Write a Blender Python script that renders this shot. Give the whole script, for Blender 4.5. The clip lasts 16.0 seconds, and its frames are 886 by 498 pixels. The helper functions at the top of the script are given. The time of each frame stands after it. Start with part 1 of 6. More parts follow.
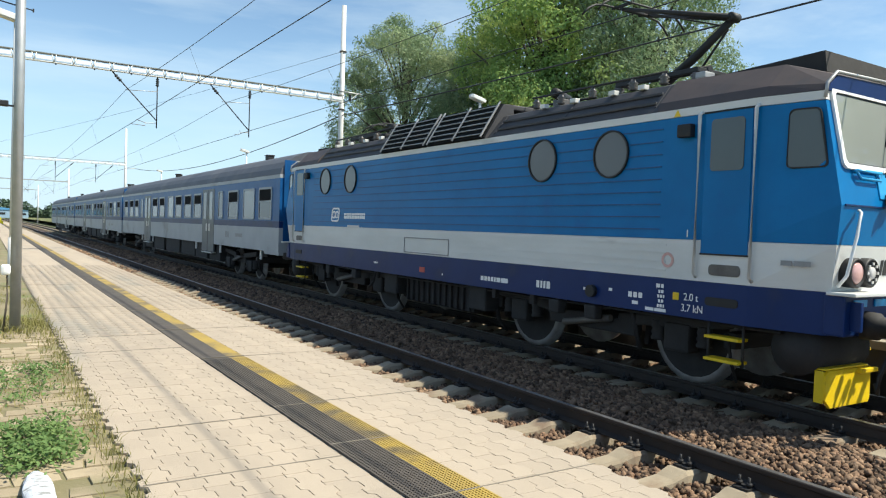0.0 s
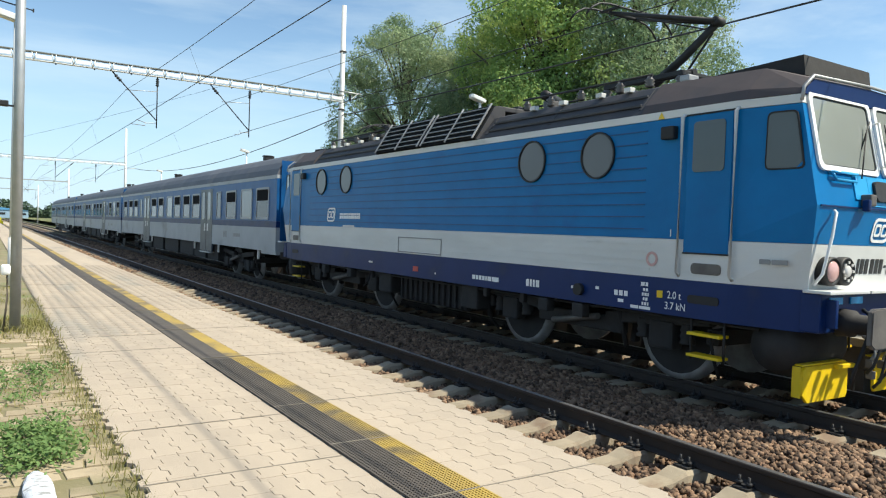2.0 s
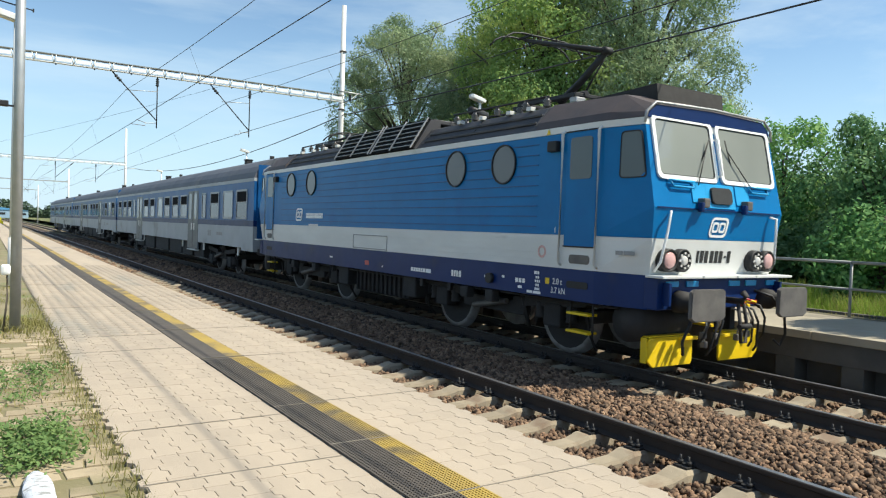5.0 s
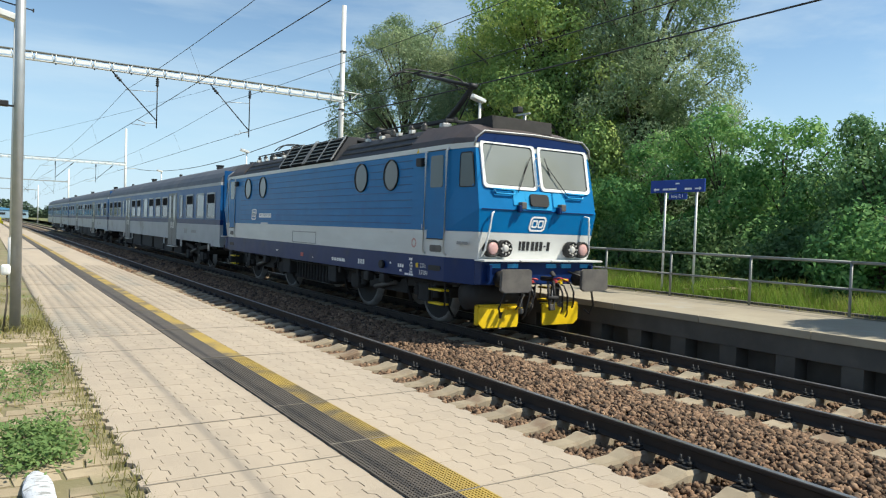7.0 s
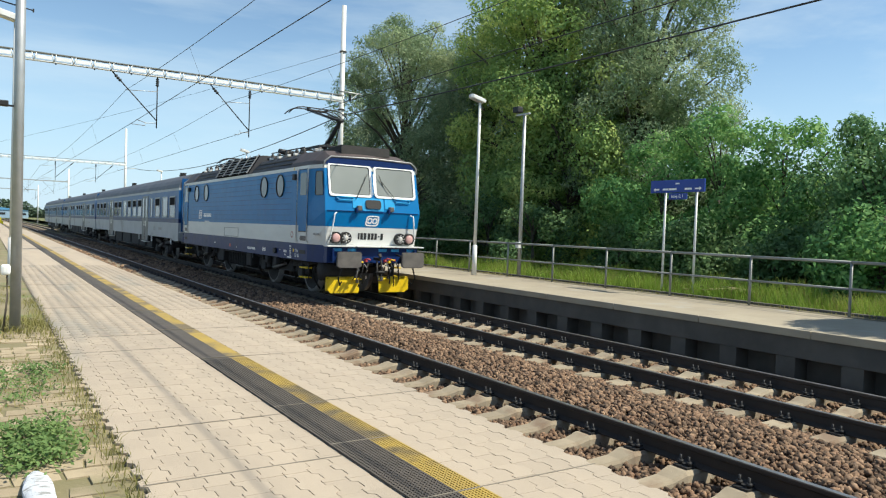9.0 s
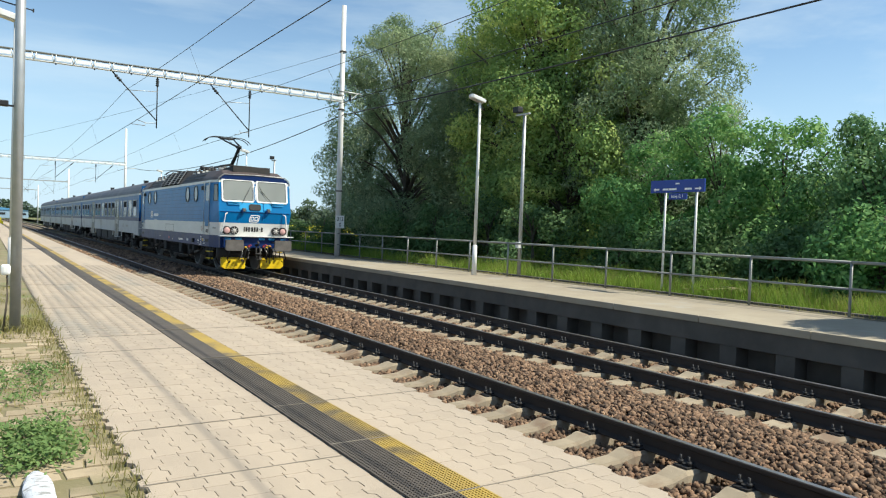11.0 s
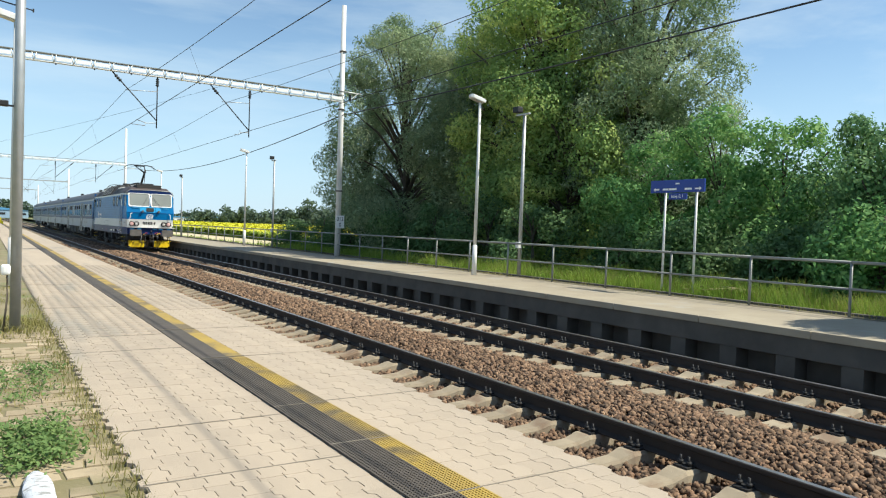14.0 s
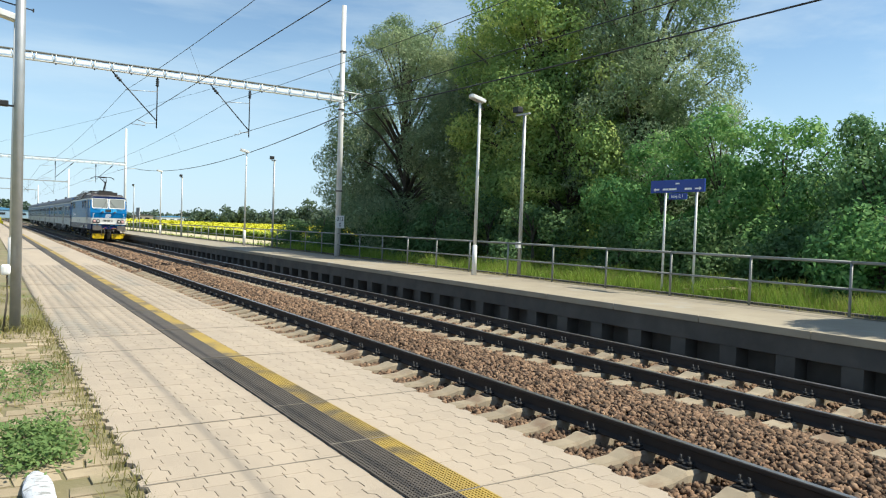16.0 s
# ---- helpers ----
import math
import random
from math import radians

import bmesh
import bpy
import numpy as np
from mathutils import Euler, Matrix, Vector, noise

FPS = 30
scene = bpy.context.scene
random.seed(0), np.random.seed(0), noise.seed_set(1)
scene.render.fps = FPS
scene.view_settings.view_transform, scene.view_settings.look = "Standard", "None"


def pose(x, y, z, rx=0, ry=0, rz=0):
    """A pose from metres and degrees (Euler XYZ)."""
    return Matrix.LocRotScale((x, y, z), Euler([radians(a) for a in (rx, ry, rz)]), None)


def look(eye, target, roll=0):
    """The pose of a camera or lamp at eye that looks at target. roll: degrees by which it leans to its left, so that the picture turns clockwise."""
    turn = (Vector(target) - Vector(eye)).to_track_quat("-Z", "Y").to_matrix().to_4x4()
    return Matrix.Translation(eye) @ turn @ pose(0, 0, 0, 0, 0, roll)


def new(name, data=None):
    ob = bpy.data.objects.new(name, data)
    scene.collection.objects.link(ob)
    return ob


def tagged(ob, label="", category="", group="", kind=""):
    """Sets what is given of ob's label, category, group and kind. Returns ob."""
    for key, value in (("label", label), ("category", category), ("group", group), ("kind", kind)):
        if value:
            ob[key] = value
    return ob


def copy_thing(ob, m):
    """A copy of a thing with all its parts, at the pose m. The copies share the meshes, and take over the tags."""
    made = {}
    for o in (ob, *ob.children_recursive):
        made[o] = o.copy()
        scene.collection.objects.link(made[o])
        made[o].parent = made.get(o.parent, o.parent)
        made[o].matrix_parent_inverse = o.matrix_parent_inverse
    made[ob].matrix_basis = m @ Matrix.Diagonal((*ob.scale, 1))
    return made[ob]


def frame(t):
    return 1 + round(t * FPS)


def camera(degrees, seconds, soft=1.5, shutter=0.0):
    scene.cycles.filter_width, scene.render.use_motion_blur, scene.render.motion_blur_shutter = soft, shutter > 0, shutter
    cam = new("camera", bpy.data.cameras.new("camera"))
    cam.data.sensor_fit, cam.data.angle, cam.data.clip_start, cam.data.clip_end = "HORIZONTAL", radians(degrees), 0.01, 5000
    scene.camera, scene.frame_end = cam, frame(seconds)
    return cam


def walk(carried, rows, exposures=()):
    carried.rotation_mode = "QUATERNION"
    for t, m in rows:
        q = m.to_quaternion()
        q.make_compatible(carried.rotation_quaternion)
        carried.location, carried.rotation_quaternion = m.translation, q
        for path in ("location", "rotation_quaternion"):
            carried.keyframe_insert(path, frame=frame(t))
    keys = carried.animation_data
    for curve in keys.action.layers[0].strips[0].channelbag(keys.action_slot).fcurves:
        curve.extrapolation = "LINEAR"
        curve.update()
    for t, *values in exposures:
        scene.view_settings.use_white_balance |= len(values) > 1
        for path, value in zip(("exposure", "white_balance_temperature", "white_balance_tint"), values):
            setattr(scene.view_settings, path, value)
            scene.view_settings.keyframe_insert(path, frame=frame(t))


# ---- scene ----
# x: across the tracks, y: along them away from the camera, z: up from the rail heads; metres
EYE = Vector((0.0, 0.0, 1.879))
YAW, PITCH, ROLL = radians(32.58), radians(-1.549), 2.0
AIM = EYE + 10 * Vector((math.sin(YAW) * math.cos(PITCH), math.cos(YAW) * math.cos(PITCH), math.sin(PITCH)))
cam = camera(63.5, 16.0, soft=1.15, shutter=0.3)
walk(cam, [(0.0, look(EYE, AIM, ROLL)), (16.0, look(EYE, AIM, ROLL))], exposures=[(0.0, 0.67, 6380, 2), (4.0, 0.67, 6380, 2), (6.5, 0.50, 6380, 2), (9.0, 0.53, 6380, 2), (12.5, 0.57, 6380, 2), (16.0, 0.57, 6380, 2)])

# ---- light ----
SUN_EL, SUN_AZ = radians(53), radians(131)
SUN_DIR = Vector((math.sin(SUN_AZ) * math.cos(SUN_EL), math.cos(SUN_AZ) * math.cos(SUN_EL), math.sin(SUN_EL)))
sun = new("sun", bpy.data.lights.new("sun", "SUN"))
sun.data.energy, sun.data.angle, sun.data.color = 5.0, radians(0.53), (1.0, 0.90, 0.77)
sun.matrix_world = look(SUN_DIR * 100, (0, 0, 0))

world = bpy.data.worlds.new("summer_sky")
scene.world = world
world.use_nodes = True
wn, wl = world.node_tree.nodes, world.node_tree.links
sky = wn.new("ShaderNodeTexSky")
sky.sky_type, sky.sun_disc, sky.sun_elevation, sky.sun_rotation = "NISHITA", False, SUN_EL, SUN_AZ
sky.air_density, sky.dust_density, sky.ozone_density = 1.0, 0.15, 2.0
coord = wn.new("ShaderNodeTexCoord")
stretch = wn.new("ShaderNodeMapping")
stretch.inputs["Rotation"].default_value = (0, 0, radians(25))
stretch.inputs["Scale"].default_value = (1.2, 3.2, 9.0)
wisps = wn.new("ShaderNodeTexNoise")
wisps.inputs["Scale"].default_value, wisps.inputs["Detail"].default_value, wisps.inputs["Roughness"].default_value = 1.5, 8, 0.58
thin = wn.new("ShaderNodeMapRange")
thin.inputs["From Min"].default_value, thin.inputs["From Max"].default_value, thin.inputs["To Max"].default_value = 0.42, 0.82, 0.55
mixc = wn.new("ShaderNodeMix")
mixc.data_type = "RGBA"
mixc.inputs[7].default_value = (6.2, 6.7, 7.0, 1)
wl.new(coord.outputs["Generated"], stretch.inputs["Vector"])
wl.new(stretch.outputs["Vector"], wisps.inputs["Vector"])
wl.new(wisps.outputs["Fac"], thin.inputs["Value"])
wl.new(thin.outputs["Result"], mixc.inputs[0])
wl.new(sky.outputs["Color"], mixc.inputs[6])
parts_ = wn.new("ShaderNodeSeparateXYZ")
wl.new(coord.outputs["Generated"], parts_.inputs["Vector"])
haze = wn.new("ShaderNodeMapRange")
haze.interpolation_type = "SMOOTHSTEP"
haze.inputs["From Min"].default_value, haze.inputs["From Max"].default_value = -0.02, 0.28
haze.inputs["To Min"].default_value, haze.inputs["To Max"].default_value = 0.8, 0.0
wl.new(parts_.outputs["Z"], haze.inputs["Value"])
pale = wn.new("ShaderNodeMix")
pale.data_type = "RGBA"
pale.inputs[7].default_value = (3.75, 5.0, 6.6, 1)
wl.new(haze.outputs["Result"], pale.inputs[0])
wl.new(mixc.outputs[2], pale.inputs[6])
wl.new(pale.outputs[2], wn["Background"].inputs["Color"])
wn["Background"].inputs["Strength"].default_value = 0.105


# ---- materials ----
def mat(name, c1, c2=None, scale=6.0, rough=0.7, metal=0.0, bump=0.0, bscale=60.0, local=False, spots=None, spot_scale=1.0,
        spot_cut=0.6, per_object=0.0, per_island=0.0, stretch=(1, 1, 1), spec=0.5, rvar=0.08, bdist=0.01):
    """A procedural surface: two tones by coarse and fine noise, stains, relief."""
    m = bpy.data.materials.new(name)
    m.use_nodes = True
    n, l = m.node_tree.nodes, m.node_tree.links
    b = n["Principled BSDF"]
    c2 = c2 or tuple(x * 0.8 for x in c1)
    if local:
        tc = n.new("ShaderNodeTexCoord").outputs["Object"]
    else:
        tc = n.new("ShaderNodeNewGeometry").outputs["Position"]
    mp = n.new("ShaderNodeMapping")
    mp.inputs["Scale"].default_value = stretch
    l.new(tc, mp.inputs["Vector"])

    def noise_at(s, detail=5.0):
        t = n.new("ShaderNodeTexNoise")
        t.inputs["Scale"].default_value, t.inputs["Detail"].default_value = s, detail
        l.new(mp.outputs["Vector"], t.inputs["Vector"])
        return t.outputs["Fac"]

    def mix(fac, a, c, clamp_lo=0.35, clamp_hi=0.65):
        r = n.new("ShaderNodeMapRange")
        r.inputs["From Min"].default_value, r.inputs["From Max"].default_value = clamp_lo, clamp_hi
        l.new(fac, r.inputs["Value"])
        x = n.new("ShaderNodeMix")
        x.data_type = "RGBA"
        l.new(r.outputs["Result"], x.inputs[0])
        for k, v in ((6, a), (7, c)):
            if hasattr(v, "default_value"):
                l.new(v, x.inputs[k])
            else:
                x.inputs[k].default_value = (*v, 1)
        return x.outputs[2]

    col = mix(noise_at(scale), c1, c2)
    fine = noise_at(bscale, 3.0)
    col = mix(fine, col, mix(noise_at(scale * 5), c2, c1), 0.45, 0.9)
    if spots:
        col = mix(noise_at(spot_scale, 8.0), col, spots, spot_cut, spot_cut + 0.12)
    for amount, source, out in ((per_object, "ShaderNodeObjectInfo", "Random"), (per_island, "ShaderNodeNewGeometry", "Random Per Island")):
        if amount:
            o = n.new(source)
            r = n.new("ShaderNodeMapRange")
            r.inputs["To Min"].default_value, r.inputs["To Max"].default_value = 1 - amount, 1 + amount
            l.new(o.outputs[out], r.inputs["Value"])
            hs = n.new("ShaderNodeHueSaturation")
            l.new(r.outputs["Result"], hs.inputs["Value"])
            l.new(col, hs.inputs["Color"])
            col = hs.outputs["Color"]
    l.new(col, b.inputs["Base Color"])
    rr = n.new("ShaderNodeMapRange")
    rr.inputs["To Min"].default_value, rr.inputs["To Max"].default_value = max(0.02, rough - rvar), min(1, rough + rvar)
    l.new(noise_at(scale * 3), rr.inputs["Value"])
    l.new(rr.outputs["Result"], b.inputs["Roughness"])
    b.inputs["Metallic"].default_value = metal
    b.inputs["Specular IOR Level"].default_value = spec
    if bump:
        bp = n.new("ShaderNodeBump")
        bp.inputs["Strength"].default_value, bp.inputs["Distance"].default_value = bump, bdist
        l.new(fine, bp.inputs["Height"])
        l.new(bp.outputs["Normal"], b.inputs["Normal"])
    return m


def leaf_mat(name, c1, c2, c3):
    """Foliage: tone by leaf, half seen through."""
    m = bpy.data.materials.new(name)
    m.use_nodes = True
    n, l = m.node_tree.nodes, m.node_tree.links
    b = n["Principled BSDF"]
    g = n.new("ShaderNodeNewGeometry")
    ramp = n.new("ShaderNodeValToRGB")
    ramp.color_ramp.elements[0].color, ramp.color_ramp.elements[1].color = (*c1, 1), (*c3, 1)
    e = ramp.color_ramp.elements.new(0.55)
    e.color = (*c2, 1)
    t = n.new("ShaderNodeTexNoise")
    t.inputs["Scale"].default_value = 0.55
    l.new(g.outputs["Position"], t.inputs["Vector"])
    a = n.new("ShaderNodeMath")
    a.operation = "MULTIPLY_ADD"
    a.inputs[1].default_value = 0.40
    l.new(g.outputs["Random Per Island"], a.inputs[0])
    t2 = n.new("ShaderNodeMapRange")
    t2.inputs["From Min"].default_value, t2.inputs["From Max"].default_value, t2.inputs["To Max"].default_value = 0.3, 0.7, 0.7
    l.new(t.outputs["Fac"], t2.inputs["Value"])
    l.new(t2.outputs["Result"], a.inputs[2])
    l.new(a.outputs[0], ramp.inputs["Fac"])
    l.new(ramp.outputs["Color"], b.inputs["Base Color"])
    b.inputs["Roughness"].default_value = 0.7
    b.inputs["Specular IOR Level"].default_value = 0.2
    tr = n.new("ShaderNodeBsdfTranslucent")
    l.new(ramp.outputs["Color"], tr.inputs["Color"])
    ms = n.new("ShaderNodeMixShader")
    ms.inputs[0].default_value = 0.36
    l.new(b.outputs["BSDF"], ms.inputs[1])
    l.new(tr.outputs["BSDF"], ms.inputs[2])
    l.new(ms.outputs["Shader"], n["Material Output"].inputs["Surface"])
    return m


M_CONC = mat("pale_concrete", (0.335, 0.29, 0.215), (0.285, 0.245, 0.185), 1.3, 0.9, bump=0.25, bscale=140, spots=(0.33, 0.31, 0.27), spot_scale=1.1, spot_cut=0.58, per_object=0.05)
M_PAVER = mat("concrete_paver", (0.385, 0.318, 0.245), (0.33, 0.276, 0.217), 1.1, 0.9, bump=0.25, bscale=160, spots=(0.27, 0.245, 0.205), stretch=(1.8, 0.35, 1), spot_scale=0.9, spot_cut=0.57, per_object=0.045, per_island=0.045)
M_OLDPAVER = mat("weathered_paver", (0.36, 0.29, 0.195), (0.28, 0.225, 0.145), 2.5, 0.93, bump=0.4, bscale=120, spots=(0.22, 0.19, 0.11), spot_scale=2.2, spot_cut=0.55, per_object=0.12, per_island=0.12)
M_JOINT = mat("joint_sand", (0.20, 0.175, 0.14), (0.16, 0.14, 0.11), 8, 0.95)
M_GUIDE = mat("grey_tactile_rubber", (0.088, 0.074, 0.062), (0.065, 0.056, 0.048), 2, 0.85, bump=0.2, bscale=200)
M_YELLOW = mat("worn_yellow_line", (0.38, 0.265, 0.055), (0.29, 0.205, 0.06), 3, 0.75, bump=0.2, bscale=200, spots=(0.15, 0.115, 0.065), spot_scale=2.2, spot_cut=0.49)
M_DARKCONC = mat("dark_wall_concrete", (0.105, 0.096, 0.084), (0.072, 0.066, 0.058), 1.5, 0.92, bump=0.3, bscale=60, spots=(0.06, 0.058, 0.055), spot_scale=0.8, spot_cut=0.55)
M_SLEEPER = mat("sleeper_concrete", (0.31, 0.258, 0.185), (0.235, 0.195, 0.14), 3, 0.9, bump=0.3, bscale=90, spots=(0.20, 0.14, 0.095), spot_scale=2.2, spot_cut=0.54, per_object=0.10)
M_RAILSIDE = mat("rusty_rail_steel", (0.035, 0.026, 0.021), (0.024, 0.019, 0.016), 5, 0.75, bump=0.2, bscale=120)
M_RAILHEAD = mat("polished_rail_head", (0.42, 0.41, 0.40), (0.33, 0.32, 0.31), 3, 0.38, metal=0.9)
M_STONE = mat("ballast_stone", (0.105, 0.059, 0.035), (0.20, 0.132, 0.084), 9, 0.92, bump=0.5, bscale=60, per_island=0.68)
M_BED = mat("ballast_bed", (0.05, 0.034, 0.026), (0.075, 0.052, 0.04), 25, 0.95, bump=1.0, bscale=35, bdist=0.03)
M_GALV = mat("galvanised_steel", (0.46, 0.47, 0.47), (0.38, 0.39, 0.40), 6, 0.5, metal=0.55, bump=0.05, bscale=80)
M_MAST = mat("pale_painted_mast", (0.72, 0.72, 0.70), (0.62, 0.62, 0.61), 2, 0.55, metal=0.1, bump=0.05)
M_RAILING = mat("grey_railing_paint", (0.27, 0.28, 0.27), (0.21, 0.22, 0.21), 4, 0.6, metal=0.3)
M_DARK = mat("dark_iron", (0.025, 0.026, 0.028), (0.016, 0.016, 0.018), 6, 0.6, metal=0.2)
M_WIRE = mat("copper_wire_dark", (0.045, 0.045, 0.048), (0.03, 0.03, 0.033), 4, 0.6, metal=0.3)
M_GRASS = leaf_mat("meadow_grass", (0.11, 0.19, 0.025), (0.22, 0.33, 0.05), (0.36, 0.43, 0.09))
M_DRYGRASS = leaf_mat("dry_grass", (0.14, 0.145, 0.045), (0.24, 0.225, 0.08), (0.34, 0.30, 0.12))
M_WEED = leaf_mat("weed_leaf", (0.085, 0.15, 0.05), (0.16, 0.25, 0.085), (0.30, 0.38, 0.14))
M_SOIL = mat("grassy_soil", (0.10, 0.12, 0.035), (0.14, 0.14, 0.05), 0.6, 0.95, bump=0.6, bscale=20, spots=(0.15, 0.11, 0.065), spot_scale=0.3, spot_cut=0.58)
M_WILLOW = leaf_mat("willow_leaf", (0.115, 0.18, 0.095), (0.25, 0.335, 0.185), (0.46, 0.515, 0.30))
M_POPLAR = leaf_mat("poplar_leaf", (0.115, 0.205, 0.075), (0.29, 0.42, 0.13), (0.58, 0.63, 0.20))
M_BUSH = leaf_mat("hedge_leaf", (0.06, 0.165, 0.06), (0.155, 0.32, 0.105), (0.33, 0.48, 0.16))
M_DEEPBUSH = leaf_mat("deep_green_leaf", (0.075, 0.165, 0.07), (0.16, 0.295, 0.125), (0.31, 0.44, 0.18))
# darker leaf tones: the shade below the crowns is put into this colour
M_SHADELEAF = leaf_mat("shade_toned_leaf", (0.05, 0.11, 0.045), (0.105, 0.19, 0.075), (0.20, 0.30, 0.12))
M_BARK = mat("tree_bark", (0.10, 0.085, 0.065), (0.06, 0.05, 0.04), 6, 0.95, bump=0.8, bscale=25)
M_SUNFLOWER = mat("sunflower_heads", (0.54, 0.48, 0.02), (0.42, 0.43, 0.03), 0.6, 0.9, bump=0.4, bscale=8, spots=(0.27, 0.33, 0.03), spot_scale=0.35, spot_cut=0.55)
M_SAND = mat("dry_field_margin", (0.55, 0.47, 0.30), (0.45, 0.40, 0.25), 0.8, 0.95, bump=0.3, bscale=20)
M_WHITE = mat("white_paint", (0.78, 0.78, 0.77), (0.68, 0.68, 0.67), 5, 0.5, bump=0.05)
M_SIGNBLUE = mat("blue_sign_enamel", (0.018, 0.055, 0.30), (0.014, 0.045, 0.25), 2, 0.45)


# ---- builders ----
def part(name, bm, material, parent=None, label="", kind=""):
    """Link a bmesh as one mesh object, under a thing or a part."""
    me = bpy.data.meshes.new(name)
    bm.to_mesh(me)
    bm.free()
    return link(name, me, material, parent, label, kind)


def link(name, me, material, parent=None, label="", kind=""):
    if material and not me.materials:
        me.materials.append(material)
    ob = new(name, me)
    if parent:
        ob.parent = parent
    return tagged(ob, label=label, kind=kind)


def box(bm, cx, cy, cz, sx, sy, sz, bevel=0.0, m=None):
    """A block about its centre, its edges bevelled."""
    t = Matrix.Translation((cx, cy, cz)) @ (m or Matrix()) @ Matrix.Diagonal((sx, sy, sz, 1))
    g = bmesh.ops.create_cube(bm, size=1, matrix=t)
    if bevel:
        es = list({e for v in g["verts"] for e in v.link_edges})
        bmesh.ops.bevel(bm, geom=es, offset=bevel, segments=2, affect="EDGES", profile=0.6)
    return bm


def boxm(cx, cy, cz, sx, sy, sz, bevel=0.0, m=None):
    return box(bmesh.new(), cx, cy, cz, sx, sy, sz, bevel, m)


def tube(bm, pts, r, seg=8, r2=None, cap=True):
    """A round bar through points, tapering from r to r2."""
    pts = [Vector(p) for p in pts]
    r2 = r if r2 is None else r2
    rings = []
    for i, p in enumerate(pts):
        d = (pts[min(i + 1, len(pts) - 1)] - pts[max(i - 1, 0)]).normalized()
        q = d.to_track_quat("Z", "Y")
        rad = r + (r2 - r) * i / max(1, len(pts) - 1)
        rings.append([bm.verts.new(p + q @ Vector((rad * math.cos(a), rad * math.sin(a), 0))) for a in [2 * math.pi * k / seg for k in range(seg)]])
    for a, b in zip(rings, rings[1:]):
        for k in range(seg):
            f = bm.faces.new((a[k], a[(k + 1) % seg], b[(k + 1) % seg], b[k]))
            f.smooth = True
    if cap:
        bm.faces.new(rings[0][::-1])
        bm.faces.new(rings[-1])
    return bm


def tubem(pts, r, seg=8, r2=None):
    return tube(bmesh.new(), pts, r, seg, r2)


def lathe(bm, profile, m=None, seg=20):
    """Turn (radius, height) pairs round z."""
    rings = []
    for r, z in profile:
        rings.append([bm.verts.new((m or Matrix()) @ Vector((r * math.cos(2 * math.pi * k / seg), r * math.sin(2 * math.pi * k / seg), z))) for k in range(seg)])
    for a, b in zip(rings, rings[1:]):
        for k in range(seg):
            bm.faces.new((a[k], a[(k + 1) % seg], b[(k + 1) % seg], b[k])).smooth = True
    bm.faces.new(rings[0][::-1])
    bm.faces.new(rings[-1])
    return bm


def prism(bm, outline, m, depth, bevel=0.0):
    """An outline in x, y drawn out along z by depth, placed by m."""
    lo = [bm.verts.new(m @ Vector((x, y, 0))) for x, y in outline]
    hi = [bm.verts.new(m @ Vector((x, y, depth))) for x, y in outline]
    n = len(outline)
    bm.faces.new(lo[::-1])
    top = bm.faces.new(hi)
    for k in range(n):
        bm.faces.new((lo[k], lo[(k + 1) % n], hi[(k + 1) % n], hi[k]))
    if bevel:
        bmesh.ops.bevel(bm, geom=list(top.edges), offset=bevel, segments=2, affect="EDGES")
    return bm


def rounded(w, h, r, seg=5):
    """A rectangle's outline with round corners, about its centre."""
    out = []
    for cx, cy, a0 in ((w / 2 - r, h / 2 - r, 0), (-w / 2 + r, h / 2 - r, 90), (-w / 2 + r, -h / 2 + r, 180), (w / 2 - r, -h / 2 + r, 270)):
        for k in range(seg + 1):
            a = radians(a0 + 90 * k / seg)
            out.append((cx + r * math.cos(a), cy + r * math.sin(a)))
    return out


def ring_prism(bm, outer, inner, m, depth):
    """A frame between two outlines of equal count, drawn out along z."""
    n = len(outer)
    v = [[bm.verts.new(m @ Vector((x, y, z))) for x, y in o] for o in (outer, inner) for z in (0, depth)]
    for k in range(n):
        j = (k + 1) % n
        bm.faces.new((v[1][k], v[1][j], v[3][j], v[3][k]))
        bm.faces.new((v[0][k], v[0][j], v[1][j], v[1][k]))
        bm.faces.new((v[2][j], v[2][k], v[3][k], v[3][j]))
        bm.faces.new((v[0][j], v[0][k], v[2][k], v[2][j]))
    return bm


def thing(name, label, category, m=None, group="", kind=""):
    """An empty at the base of a thing."""
    ob = new(name)
    ob.empty_display_size = 0.2
    if m is not None:
        ob.matrix_basis = m
    return tagged(ob, label, category, group, kind)


def letters(text, size, m, material, parent, name="lettering", label="", squash=1.0, bold=0.0):
    """Words in the built-in face as a flat mesh, placed by m."""
    cu = bpy.data.curves.new(name, "FONT")
    cu.body, cu.size, cu.align_x, cu.align_y, cu.extrude, cu.offset = text, size, "CENTER", "CENTER", 0.002, bold
    tmp = bpy.data.objects.new("tmp", cu)
    scene.collection.objects.link(tmp)
    me = bpy.data.meshes.new_from_object(tmp.evaluated_get(bpy.context.evaluated_depsgraph_get()))
    bpy.data.objects.remove(tmp)
    me.transform(m @ Matrix.Diagonal((squash, 1, 1, 1)))
    me.materials.clear()
    return link(name, me, material, parent, label)


